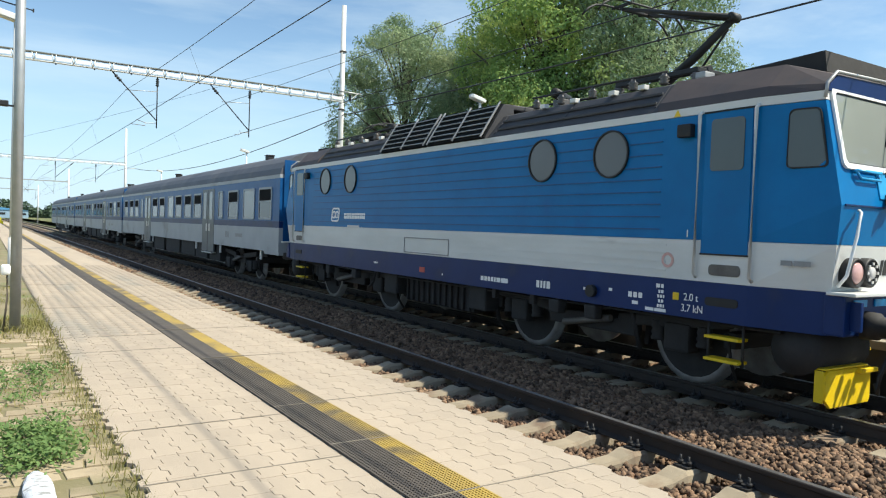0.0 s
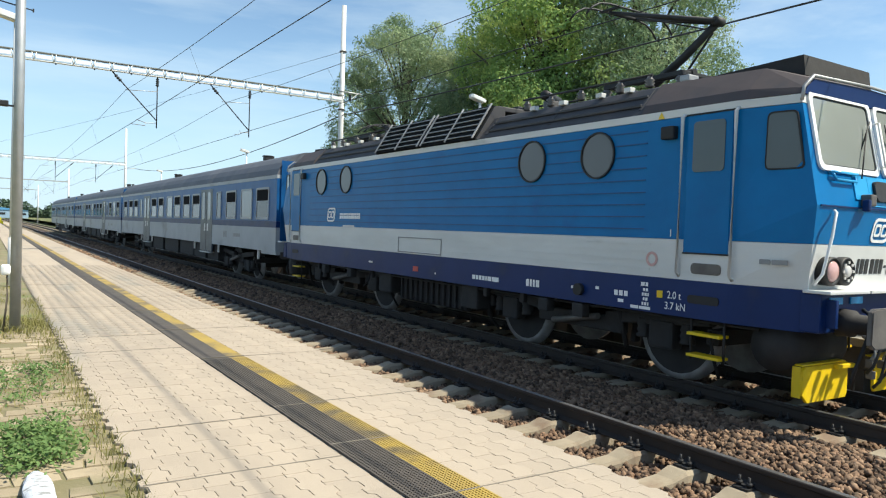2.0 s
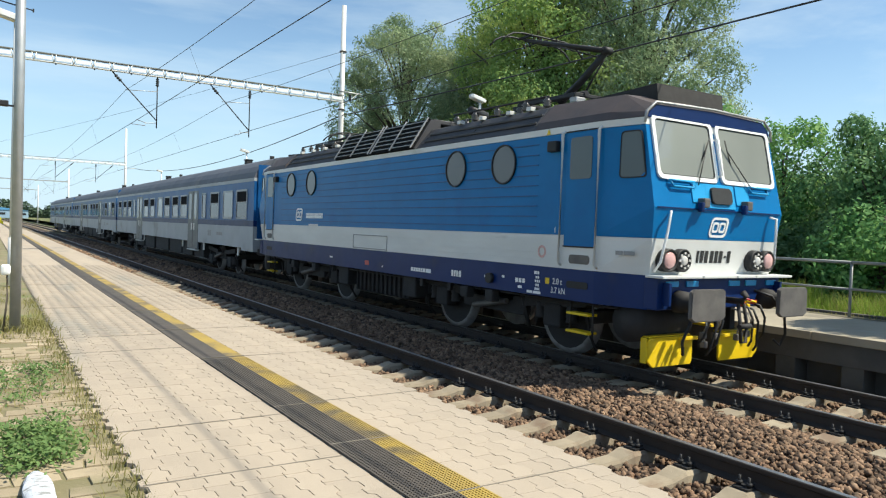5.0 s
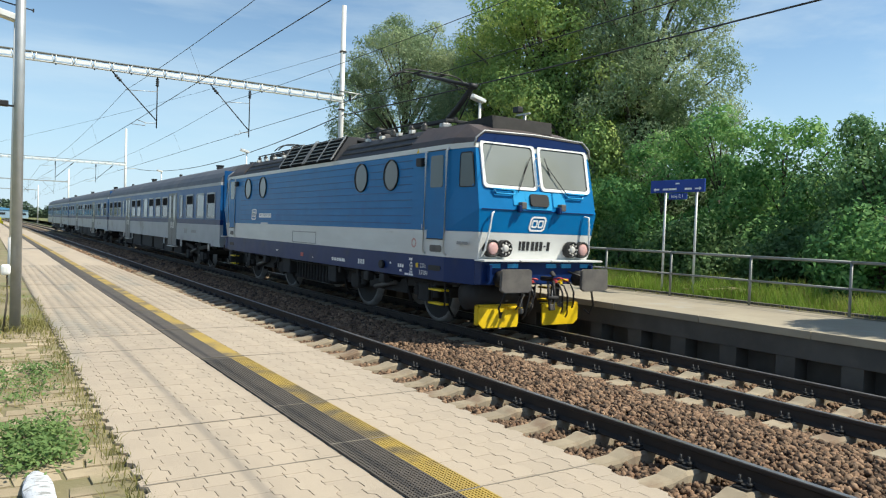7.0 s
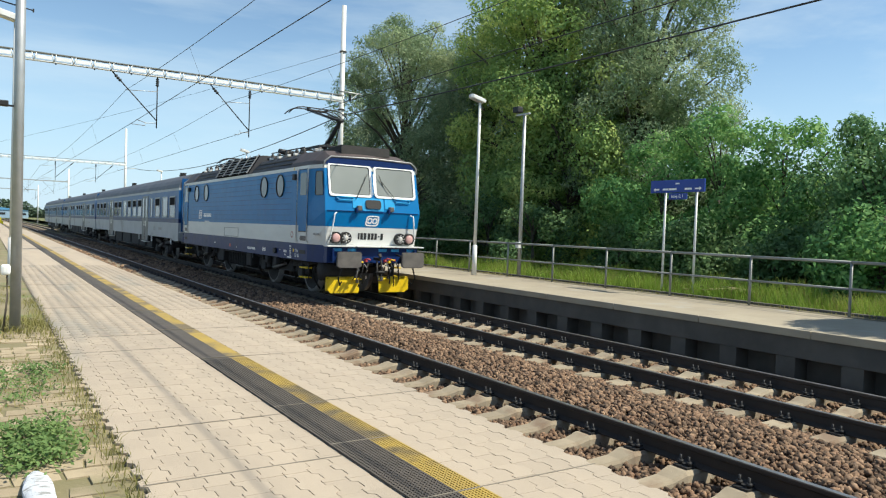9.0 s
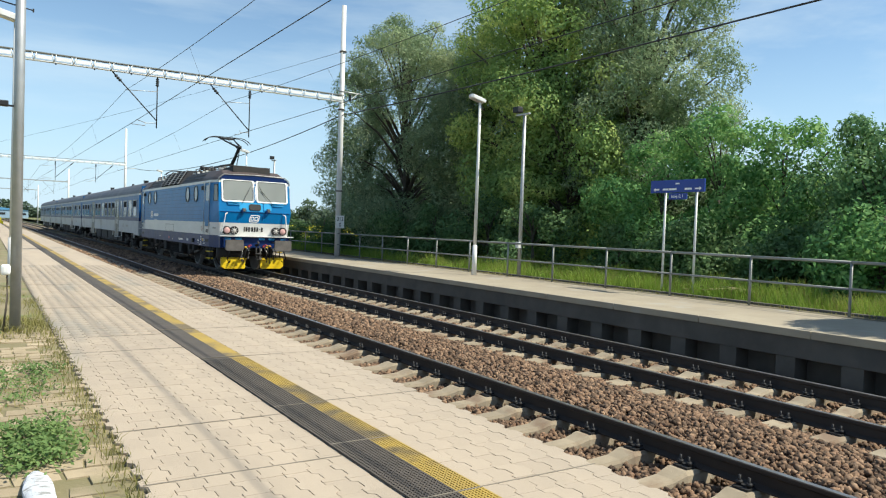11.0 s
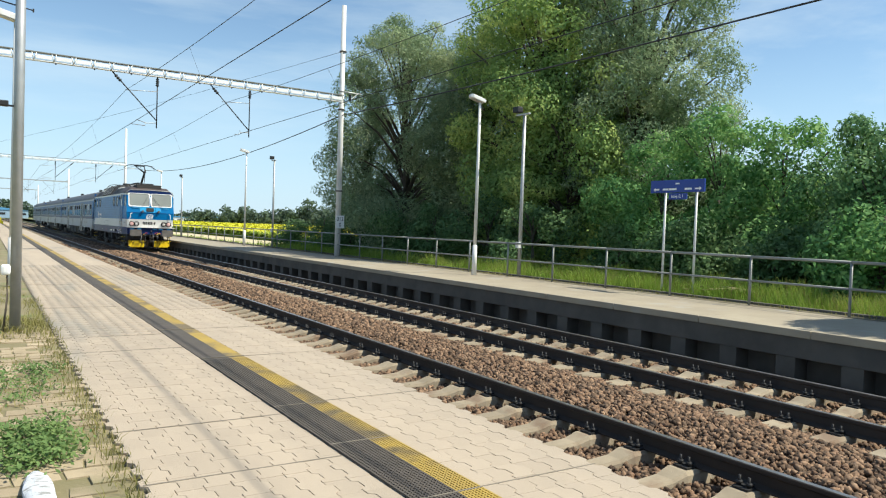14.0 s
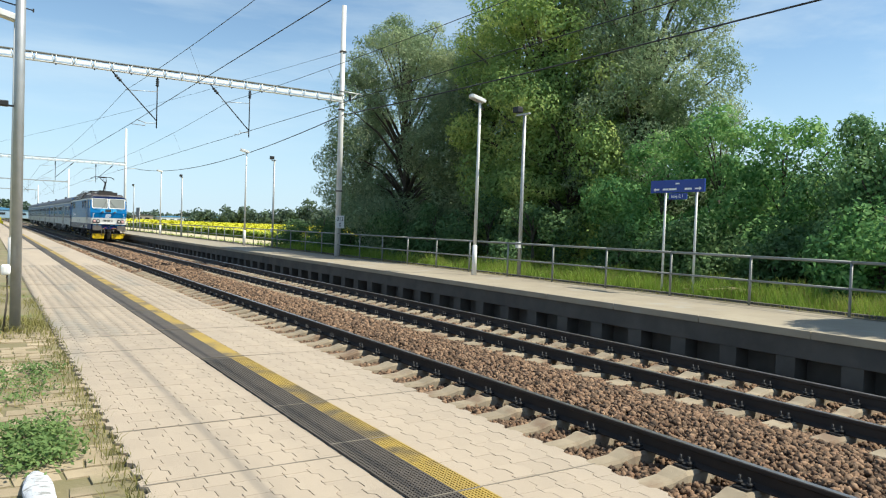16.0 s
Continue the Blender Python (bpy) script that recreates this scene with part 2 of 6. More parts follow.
def mesh_np(name, verts, quads):
    """A mesh from arrays of corners and quads."""
    me = bpy.data.meshes.new(name)
    me.vertices.add(len(verts))
    me.vertices.foreach_set("co", np.asarray(verts, np.float32).ravel())
    k = len(quads)
    me.loops.add(4 * k)
    me.loops.foreach_set("vertex_index", np.asarray(quads, np.int32).ravel())
    me.polygons.add(k)
    me.polygons.foreach_set("loop_start", np.arange(0, 4 * k, 4, dtype=np.int32))
    me.polygons.foreach_set("loop_total", np.full(k, 4, np.int32))
    me.update(calc_edges=True)
    return me


def blades(rng, x, y, z, height, width, lean=0.35):
    """Grass blades as narrow bent strips of two quads; arrays of roots and heights."""
    n = len(x)
    a = rng.uniform(0, 2 * np.pi, n)
    ln = rng.uniform(0.1, lean, n) * height
    b = a + rng.uniform(-0.6, 0.6, n)
    wx, wy = np.cos(a + np.pi / 2) * width / 2, np.sin(a + np.pi / 2) * width / 2
    root = np.stack([x, y, z], 1)
    mid = root + np.stack([np.cos(b) * ln * 0.3, np.sin(b) * ln * 0.3, height * 0.55], 1)
    top = root + np.stack([np.cos(b) * ln, np.sin(b) * ln, height], 1)
    side = np.stack([wx, wy, np.zeros(n)], 1)
    v = np.stack([root - side, root + side, mid + side * 0.8, mid - side * 0.8, top + side * 0.15, top - side * 0.15], 1).reshape(-1, 3)
    i = np.arange(n)[:, None] * 6
    q = np.concatenate([i + np.array([0, 1, 2, 3]), i + np.array([3, 2, 4, 5])])
    return v, q
# ---- the ground, the tracks, the platforms ----
TRACK_1, TRACK_2 = 4.69, 8.62
PLAT = 0.55
EDGE_1, EDGE_2 = 3.0, 10.4
Y0, Y1 = -14.0, 210.0


def sheet(name, x0, x1, y0, y1, z, material, nx=1, ny=1, bumpy=0.0, kind="structure", label=""):
    bm = bmesh.new()
    v = [[bm.verts.new((x0 + (x1 - x0) * i / nx, y0 + (y1 - y0) * j / ny, z + (bumpy * noise.noise((x0 + (x1 - x0) * i / nx, (y0 + (y1 - y0) * j / ny), 3.1)) if bumpy else 0))) for i in range(nx + 1)] for j in range(ny + 1)]
    for j in range(ny):
        for i in range(nx):
            bm.faces.new((v[j][i], v[j][i + 1], v[j + 1][i + 1], v[j + 1][i]))
    return part(name, bm, material, None, label, kind)


sheet("ground", -2500, 2500, -2500, 2500, -0.55, M_SOIL, label="flat green farmland round the station")
sheet("ballast_bed", 2.6, 10.6, Y0, 400, -0.30, M_BED, 8, 200, 0.05, label="brown crushed stone bed under both tracks")

RAIL_PROFILE = [(-0.075, -0.172), (0.075, -0.172), (0.075, -0.160), (0.012, -0.135), (0.010, -0.05), (0.036, -0.036), (0.036, -0.006), (0.030, 0.0), (-0.030, 0.0), (-0.036, -0.006), (-0.036, -0.036), (-0.010, -0.05), (-0.012, -0.135), (-0.075, -0.160)]


def rail(x):
    t = thing("rail", "rusty steel rail with a polished running head", "rail", pose(x, 0, 0), "rails of both tracks", "structure")
    bm = bmesh.new()
    prism(bm, RAIL_PROFILE, pose(0, 400, 0, 90, 0, 0), 400 - Y0)
    part("web", bm, M_RAILSIDE, t, "dark rusty web and foot")
    part("running_head", boxm(0, (400 + Y0) / 2, 0.0015, 0.056, 400 - Y0, 0.003), M_RAILHEAD, t, "bright polished running surface")


for tx in (TRACK_1, TRACK_2):
    for sx in (-0.7525, 0.7525):
        rail(tx + sx)


def sleeper_mesh():
    """A concrete sleeper: deep rail seats, a lower waist, sloped sides."""
    bm = bmesh.new()
    st = [(-1.3, 0.12, 0.175), (-1.22, 0.145, 0.235), (-0.95, 0.15, 0.245), (-0.52, 0.15, 0.245), (-0.36, 0.125, 0.20), (0, 0.11, 0.185), (0.36, 0.125, 0.20), (0.52, 0.15, 0.245), (0.95, 0.15, 0.245), (1.22, 0.145, 0.235), (1.3, 0.12, 0.175)]
    rings = []
    for x, w, hgt in st:
        z1 = -0.175 - 0.245 + hgt
        rings.append([bm.verts.new(p) for p in ((x, -w, -0.42), (x, -w * 0.82, z1 - 0.03), (x, -w * 0.66, z1), (x, w * 0.66, z1), (x, w * 0.82, z1 - 0.03), (x, w, -0.42))])
    for a, b in zip(rings, rings[1:]):
        for k in range(5):
            bm.faces.new((a[k], b[k], b[k + 1], a[k + 1]))
    bm.faces.new(rings[0])
    bm.faces.new(rings[-1][::-1])
    bmesh.ops.recalc_face_normals(bm, faces=bm.faces)
    me = bpy.data.meshes.new("sleeper")
    bm.to_mesh(me)
    bm.free()
    me.materials.append(M_SLEEPER)
    return me


def clip_mesh():
    """Rail fastening: plate, two upright bolts with nuts, clips."""
    bm = bmesh.new()
    for s in (-1, 1):
        box(bm, s * 0.125, 0, -0.165, 0.11, 0.14, 0.02)
        for q in (-0.045, 0.045):
            tube(bm, [(s * 0.115, q, -0.165), (s * 0.115, q, -0.075)], 0.012, 6)
            lathe(bm, [(0.026, -0.145), (0.026, -0.115)], pose(s * 0.115, q, 0), 6)
        box(bm, s * 0.09, 0, -0.142, 0.07, 0.12, 0.016, m=pose(0, 0, 0, 0, s * 12, 0))
    me = bpy.data.meshes.new("fastening")
    bm.to_mesh(me)
    bm.free()
    me.materials.append(M_DARK)
    return me


SLEEPER, CLIP = sleeper_mesh(), clip_mesh()


def piece(name, bm, material):
    me = bpy.data.meshes.new(name)
    bm.to_mesh(me)
    bm.free()
    me.materials.append(material)
    return me


def small_box(sx, sy, sz):
    bm = bmesh.new()
    bmesh.ops.create_cube(bm, size=1, matrix=Matrix.Diagonal((sx, sy, sz, 1)))
    return bm


BASE_PLATE = piece("base_plate", small_box(0.37, 0.15, 0.02), M_DARK)
CLAMP = piece("clamp", small_box(0.075, 0.12, 0.018), M_DARK)
BOLT = piece("bolt", lathe(lathe(bmesh.new(), [(0.012, 0.0), (0.012, 0.095)], None, 6), [(0.026, 0.02), (0.026, 0.05)], None, 6), M_DARK)


def fastening(sleeper, x):
    """Base plate, two clamps, four bolts."""
    f = link("fastening", BASE_PLATE, None, sleeper, "rusty rail fastening")
    f.location = (x, 0, -0.166)
    for s in (-1, 1):
        c = link("clamp", CLAMP, None, f)
        c.location, c.rotation_euler = (s * 0.10, 0, 0.022), (0, s * 0.2, 0)
        for q in (-0.045, 0.045):
            b = link("bolt", BOLT, None, f)
            b.location = (s * 0.125, q, 0.0)


def sleepers(tx, phase):
    k = -20
    while True:
        y = phase + 0.6 * k
        if y > 62:
            break
        t = link("sleeper", SLEEPER, None)
        t.location = (tx, y, 0)
        tagged(t, "weathered pale concrete sleeper bedded in ballast", "sleeper", "sleepers under the tracks")
        if 0 < y < 34:
            for s in (-0.7525, 0.7525):
                if y < 15:
                    fastening(t, s)
                else:
                    c = link("fastening", CLIP, None, t, "rusty bolts and clips", "stuff")
                    c.location = (s, 0, 0)
        k += 1
    bm = bmesh.new()
    while y < 300:
        box(bm, tx, y, -0.28, 2.6, 0.22, 0.19)
        y += 0.6
    part("far_sleeper_rows", bm, M_SLEEPER, None, "pale concrete sleepers of the distant track", "stuff")


sleepers(TRACK_1, 0.02 + 0.55)
sleepers(TRACK_2, 0.55 - 0.02)


def stone_field(name, spans, density, size, y0, y1, seed, z=-0.30):
    """Crushed stones: jittered blocks strewn between the sleepers, tilted at random."""
    rng = np.random.default_rng(seed)
    vs, qs, base = [], [], 0
    cube = np.array([[-1, -1, -1], [1, -1, -1], [1, 1, -1], [-1, 1, -1], [-1, -1, 1], [1, -1, 1], [1, 1, 1], [-1, 1, 1]], float)
    quad = np.array([[0, 3, 2, 1], [4, 5, 6, 7], [0, 1, 5, 4], [1, 2, 6, 5], [2, 3, 7, 6], [3, 0, 4, 7]])
    for x0, x1, crown in spans:
        n = int((x1 - x0) * (y1 - y0) * density)
        x, y = rng.uniform(x0, x1, n), rng.uniform(y0, y1, n)
        u = (x - x0) / (x1 - x0)
        zz = z + crown * np.sin(np.pi * u) + rng.uniform(-0.01, 0.035, n)
        s = rng.uniform(0.5, 1.2, n)[:, None, None] * size
        c = cube[None] * (1 + rng.uniform(-0.42, 0.25, (n, 8, 3))) * rng.uniform(0.65, 1.15, (n, 1, 3)) * s / 2
        a = rng.normal(size=(n, 4))
        a /= np.linalg.norm(a, axis=1, keepdims=True)
        w, i, j, k = a.T
        R = np.stack([1 - 2 * (j * j + k * k), 2 * (i * j - k * w), 2 * (i * k + j * w), 2 * (i * j + k * w), 1 - 2 * (i * i + k * k), 2 * (j * k - i * w), 2 * (i * k - j * w), 2 * (j * k + i * w), 1 - 2 * (i * i + j * j)], 1).reshape(n, 3, 3)
        c = np.einsum("nij,nkj->nki", R, c) + np.stack([x, y, zz], 1)[:, None]
        vs.append(c.reshape(-1, 3))
        qs.append((quad[None] + (np.arange(n) * 8)[:, None, None]).reshape(-1, 4) + base)
        base += n * 8
    ob = link(name, mesh_np(name, np.concatenate(vs), np.concatenate(qs)), M_STONE, None, "reddish brown crushed stone ballast", "stuff")
    return ob


SPANS = [(4.45, 5.38, -0.01), (5.50, 7.82, 0.12), (7.93, 9.30, 0.01), (9.42, 9.9, 0.0)]
stone_field("ballast", SPANS, 720, 0.055, 1.8, 13, 1)
stone_field("ballast", SPANS, 300, 0.078, 13, 30, 2)
stone_field("ballast", SPANS, 60, 0.16, 30, 75, 3)

stone_field("ballast", [(2.95, 3.88, 0.0), (4.0, 4.45, 0.0)], 120, 0.07, 1.8, 30, 4)
stone_field("ballast", [(2.95, 3.88, 0.0), (4.0, 5.38, 0.0), (5.50, 7.82, 0.12), (7.93, 9.30, 0.01), (9.42, 9.9, 0.0)], 110, 0.08, -10, 1.8, 5)

# near platform: slabs of paving, tactile strip, painted line
PY0, PY1 = -12.0, 150.0
bmw = boxm((EDGE_1 - 0.06 - 6.0) / 2, (PY0 + PY1) / 2, (PLAT - 0.09 - 0.55) / 2, EDGE_1 - 0.06 + 6.0, PY1 - PY0, PLAT - 0.09 + 0.55)
part("platform", bmw, M_JOINT, None, "raised near platform with a concrete core", "structure")

STRIP_X0, STRIP_X1, LINE_X1 = 1.765, 2.02, 2.175
WALK_X0 = 0.68


def paver_mesh(length, width, wave, gap):
    """An interlocking paver, its long sides stepped, 8 cm thick; origin at its centre on top."""
    hl, hw = length / 2 - gap[1] / 2, width / 2 - gap[0] / 2
    ys = [-hl, -hl * 0.62, -hl * 0.38, hl * 0.38, hl * 0.62, hl]
    dx = [-wave, -wave, wave, wave, -wave, -wave]
    right = [(hw + d, y) for d, y in zip(dx, ys)]
    left = [(-hw + d, y) for d, y in zip(dx, ys)]
    return left[::-1] + right


def paver_data(outline, material, name="paver"):
    bm = bmesh.new()
    b = 0.002
    cx = sum(p[0] for p in outline) / len(outline)
    low = [bm.verts.new((x, y, -0.08)) for x, y in outline]
    mid = [bm.verts.new((x, y, -b)) for x, y in outline]
    top = [bm.verts.new((x + (b if x < cx else -b), y * 0.996, 0)) for x, y in outline]
    n = len(outline)
    for k in range(n):
        j = (k + 1) % n
        bm.faces.new((low[k], low[j], mid[j], mid[k]))
        bm.faces.new((mid[k], mid[j], top[j], top[k]))
    bm.faces.new(top)
    bmesh.ops.recalc_face_normals(bm, faces=bm.faces)
    bmesh.ops.triangulate(bm, faces=[f for f in bm.faces if len(f.verts) > 4])
    me = bpy.data.meshes.new(name)
    bm.to_mesh(me)
    bm.free()
    me.materials.append(material)
    return me


def paved(name, label, x0, x1, y0, y1, pl, pw, wave, gap, material, near, z, seams=()):
    """A paved strip: the pieces before y = near are objects, the rest are joined."""
    t = thing(name, label, "paving", kind="structure")
    outline = paver_mesh(pl, pw, wave, gap)
    me = paver_data(outline, material)
    src_v = np.array([v.co[:] for v in me.vertices])
    me.calc_loop_triangles()
    src_t = np.array([tri.vertices[:] for tri in me.loop_triangles])
    cols = int(round((x1 - x0) / pw))
    rows = int(round((y1 - y0) / pl))
    rng = random.Random(7)
    far = []
    count = 0
    for j in range(rows):
        y = y0 + (j + 0.5) * pl
        for i in range(cols):
            x = x0 + (i + 0.5) * pw
            dz = rng.uniform(-0.0015, 0.0015)
            if y < near and count < 300:
                o = link("paver", me, None, t)
                o.location = (x, y, z + dz)
                count += 1
            else:
                far.append((x, y, z + dz))
    f = np.array(far)
    v = (src_v[None] + f[:, None]).reshape(-1, 3)
    tri = (src_t[None] + (np.arange(len(f)) * len(src_v))[:, None, None]).reshape(-1, 3)
    m2 = bpy.data.meshes.new("paver_field")
    m2.vertices.add(len(v))
    m2.vertices.foreach_set("co", v.astype(np.float32).ravel())
    m2.loops.add(tri.size)
    m2.loops.foreach_set("vertex_index", tri.astype(np.int32).ravel())
    m2.polygons.add(len(tri))
    m2.polygons.foreach_set("loop_start", np.arange(0, tri.size, 3, dtype=np.int32))
    m2.polygons.foreach_set("loop_total", np.full(len(tri), 3, np.int32))
    m2.update(calc_edges=True)
    link("paver_field", m2, material, t, kind="stuff")
    return t


FAR_PAVED = 22.0
# ---- the train ----
M_BLUE = mat("rail_blue_paint", (0.003, 0.157, 0.41), (0.003, 0.132, 0.35), 1.5, 0.38, spec=0.22, local=True, spots=(0.008, 0.118, 0.335), spot_scale=1.2, spot_cut=0.62, bump=0.02)
# body blue darkened: the thin shadow along each rib is in the colour
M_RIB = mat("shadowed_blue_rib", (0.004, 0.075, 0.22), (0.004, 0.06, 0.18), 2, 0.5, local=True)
M_LBLUE = mat("sky_blue_paint", (0.035, 0.33, 0.66), (0.03, 0.30, 0.60), 2, 0.3, local=True, bump=0.02)
M_NAVY = mat("navy_frame_paint", (0.006, 0.026, 0.12), (0.005, 0.021, 0.095), 1.5, 0.42, spec=0.25, local=True, spots=(0.02, 0.032, 0.085), spot_scale=1.5, spot_cut=0.6)
M_LGREY = mat("light_grey_paint", (0.67, 0.67, 0.65), (0.59, 0.59, 0.57), 1.4, 0.4, local=True, spots=(0.40, 0.39, 0.37), spot_scale=1.2, spot_cut=0.64, stretch=(1, 0.5, 2))
M_ROOF = mat("dusty_dark_roof", (0.033, 0.034, 0.042), (0.05, 0.048, 0.052), 1.6, 0.6, local=True, spots=(0.075, 0.06, 0.058), spot_scale=1.0, spot_cut=0.58, bump=0.1)
M_CABROOF = mat("brown_dusty_roof", (0.075, 0.055, 0.052), (0.055, 0.045, 0.045), 2, 0.6, local=True, spots=(0.045, 0.04, 0.045), spot_scale=2, spot_cut=0.56)
M_UNDER = mat("grimy_running_gear", (0.028, 0.025, 0.024), (0.018, 0.017, 0.017), 4, 0.8, local=True, bump=0.2, bscale=50)
M_RUBBER = mat("black_rubber", (0.012, 0.012, 0.013), (0.009, 0.009, 0.01), 6, 0.6, local=True)
M_TYRE = mat("worn_steel_tyre", (0.36, 0.35, 0.34), (0.22, 0.21, 0.20), 5, 0.4, metal=0.25, local=True)
M_TRAINWHITE = mat("white_gloss_paint", (0.86, 0.86, 0.85), (0.80, 0.80, 0.79), 3, 0.35, local=True)
M_PLOW = mat("signal_yellow_paint", (0.80, 0.56, 0.01), (0.72, 0.49, 0.01), 4, 0.42, local=True, spots=(0.55, 0.36, 0.02), spot_scale=6, spot_cut=0.66)
M_STEEL = mat("dull_buffer_steel", (0.17, 0.155, 0.14), (0.11, 0.10, 0.095), 4, 0.6, metal=0.35, local=True, bump=0.1)
M_SLAT = mat("bare_grey_slat", (0.40, 0.40, 0.40), (0.28, 0.28, 0.285), 4, 0.45, metal=0.3, local=True)
M_INS = mat("brown_grey_insulator", (0.12, 0.11, 0.105), (0.085, 0.08, 0.078), 6, 0.35, local=True)
M_COACHBLUE = mat("coach_blue_paint", (0.010, 0.090, 0.27), (0.009, 0.075, 0.225), 1.2, 0.4, spec=0.25, local=True, spots=(0.03, 0.105, 0.23), spot_scale=0.8, spot_cut=0.58)
M_COACHGREY = mat("coach_grey_paint", (0.37, 0.395, 0.42), (0.31, 0.33, 0.355), 1.0, 0.5, local=True, spots=(0.22, 0.225, 0.23), spot_scale=1.0, spot_cut=0.6)
M_COACHROOF = mat("coach_roof_grey", (0.10, 0.105, 0.125), (0.075, 0.08, 0.095), 0.8, 0.6, local=True, spots=(0.13, 0.125, 0.13), spot_scale=0.7, spot_cut=0.56)
M_COACHDOOR = mat("coach_door_grey", (0.10, 0.115, 0.13), (0.075, 0.085, 0.10), 2, 0.45, local=True)
M_LENS = mat("lamp_lens", (0.62, 0.60, 0.58), (0.5, 0.48, 0.46), 20, 0.12, local=True)
M_REDLENS = mat("pink_tail_lens", (0.62, 0.38, 0.36), (0.55, 0.33, 0.31), 20, 0.15, local=True)
M_RED = mat("red_mark", (0.5, 0.06, 0.05), None, 6, 0.4, local=True)
M_BLACKPAINT = mat("black_lettering", (0.02, 0.02, 0.022), None, 6, 0.5, local=True)
M_GREYBAR = mat("faded_grey_lettering", (0.28, 0.28, 0.28), None, 6, 0.5, local=True)


def glass(name, c, rough=0.04):
    """Window glass: a gloss surface whose colour holds the dim interior and any reflection."""
    m = bpy.data.materials.new(name)
    m.use_nodes = True
    b = m.node_tree.nodes["Principled BSDF"]
    n, l = m.node_tree.nodes, m.node_tree.links
    t = n.new("ShaderNodeTexNoise")
    t.inputs["Scale"].default_value = 0.8
    tc = n.new("ShaderNodeTexCoord")
    l.new(tc.outputs["Object"], t.inputs["Vector"])
    x = n.new("ShaderNodeMix")
    x.data_type = "RGBA"
    x.inputs[6].default_value, x.inputs[7].default_value = (*c, 1), (*[v * 0.6 for v in c], 1)
    l.new(t.outputs["Fac"], x.inputs[0])
    l.new(x.outputs[2], b.inputs["Base Color"])
    b.inputs["Roughness"].default_value = rough
    b.inputs["Specular IOR Level"].default_value = 0.45
    return m


M_GLASS = glass("cab_glass", (0.10, 0.12, 0.125))
# windscreen and porthole: the pale reflection is put into the base colour
M_WINDSCREEN = glass("windscreen_glass", (0.30, 0.32, 0.30))
M_PORTGLASS = glass("porthole_glass", (0.15, 0.155, 0.16), 0.12)
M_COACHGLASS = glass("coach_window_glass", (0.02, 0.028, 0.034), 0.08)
# flat near-black that stands for the unlit space behind an opening
M_SASH = mat("interior_shade", (0.014, 0.015, 0.017), (0.010, 0.011, 0.012), 3, 0.95, local=True, spec=0.1)
M_BLIND = glass("blind_behind_glass", (0.27, 0.29, 0.30), 0.15)

MIRROR = 15.5        # the locomotive's ends mirror about half of this
FRONT = [(0.92, -0.02), (1.38, -0.04), (2.27, -0.15), (3.62, 0.14)]
NOSE = [(0.92, 1.30), (1.38, 1.30), (2.27, 1.39), (3.62, 1.345)]        # half width of the front, by height


def front_y(z):
    for (z0, y0), (z1, y1) in zip(FRONT, FRONT[1:]):
        if z <= z1:
            return y0 + (y1 - y0) * (z - z0) / (z1 - z0)
    return FRONT[-1][1]


def nose_half(z):
    return float(np.interp(z, [p[0] for p in NOSE], [p[1] for p in NOSE]))


def band(bm, z0, z1, grow=0.0, half=1.47):
    """A slice of the locomotive's body between two heights, its cabs drawn in."""
    def plan(z):
        f = front_y(z) - grow
        h, n = half + grow, nose_half(z) + grow
        p = [(-n, f), (n, f), (h, 0.8), (h, MIRROR - 0.8), (n, MIRROR - f), (-n, MIRROR - f), (-h, MIRROR - 0.8), (-h, 0.8)]
        return [bm.verts.new((x, y, z)) for x, y in p]
    lo, hi = plan(z0), plan(z1)
    for k in range(8):
        j = (k + 1) % 8
        bm.faces.new((lo[k], lo[j], hi[j], hi[k]))
    bm.faces.new(lo[::-1])
    bm.faces.new(hi)
    return bm


def on_front(y, z, upper=True):
    """Axes of the front's upper or lower plane: x right, y up the slope, z out."""
    (z0, y0), (z1, y1) = (FRONT[2], FRONT[3]) if upper else (FRONT[1], FRONT[2])
    v = Vector((0, y1 - y0, z1 - z0)).normalized()
    xax = Vector((1, 0, 0))
    nrm = xax.cross(v)
    m = Matrix((xax, v, nrm)).transposed().to_4x4()
    m.translation = Vector((y, front_y(z), z))
    return m


SIDE = Matrix(((0, 0, -1, 0), (-1, 0, 0, 0), (0, 1, 0, 0), (0, 0, 0, 1)))    # x towards the cab (-y), y up, z out to -x


def on_side(y, z, x=-1.47):
    m = SIDE.copy()
    m.translation = Vector((x, y, z))
    return m


def both_ends(o):
    """The same part at the other end, turned half round."""
    c = o.copy()
    scene.collection.objects.link(c)
    c.parent = o.parent
    c.matrix_basis = pose(0, MIRROR, 0, 0, 0, 180) @ o.matrix_basis
    for k in o.children:
        d = k.copy()
        scene.collection.objects.link(d)
        d.parent = c
    return c


def plate(bm, w, h, r, m, depth, bevel=0.0):
    return prism(bm, rounded(w, h, r), m, depth, bevel)


WHEELS = []


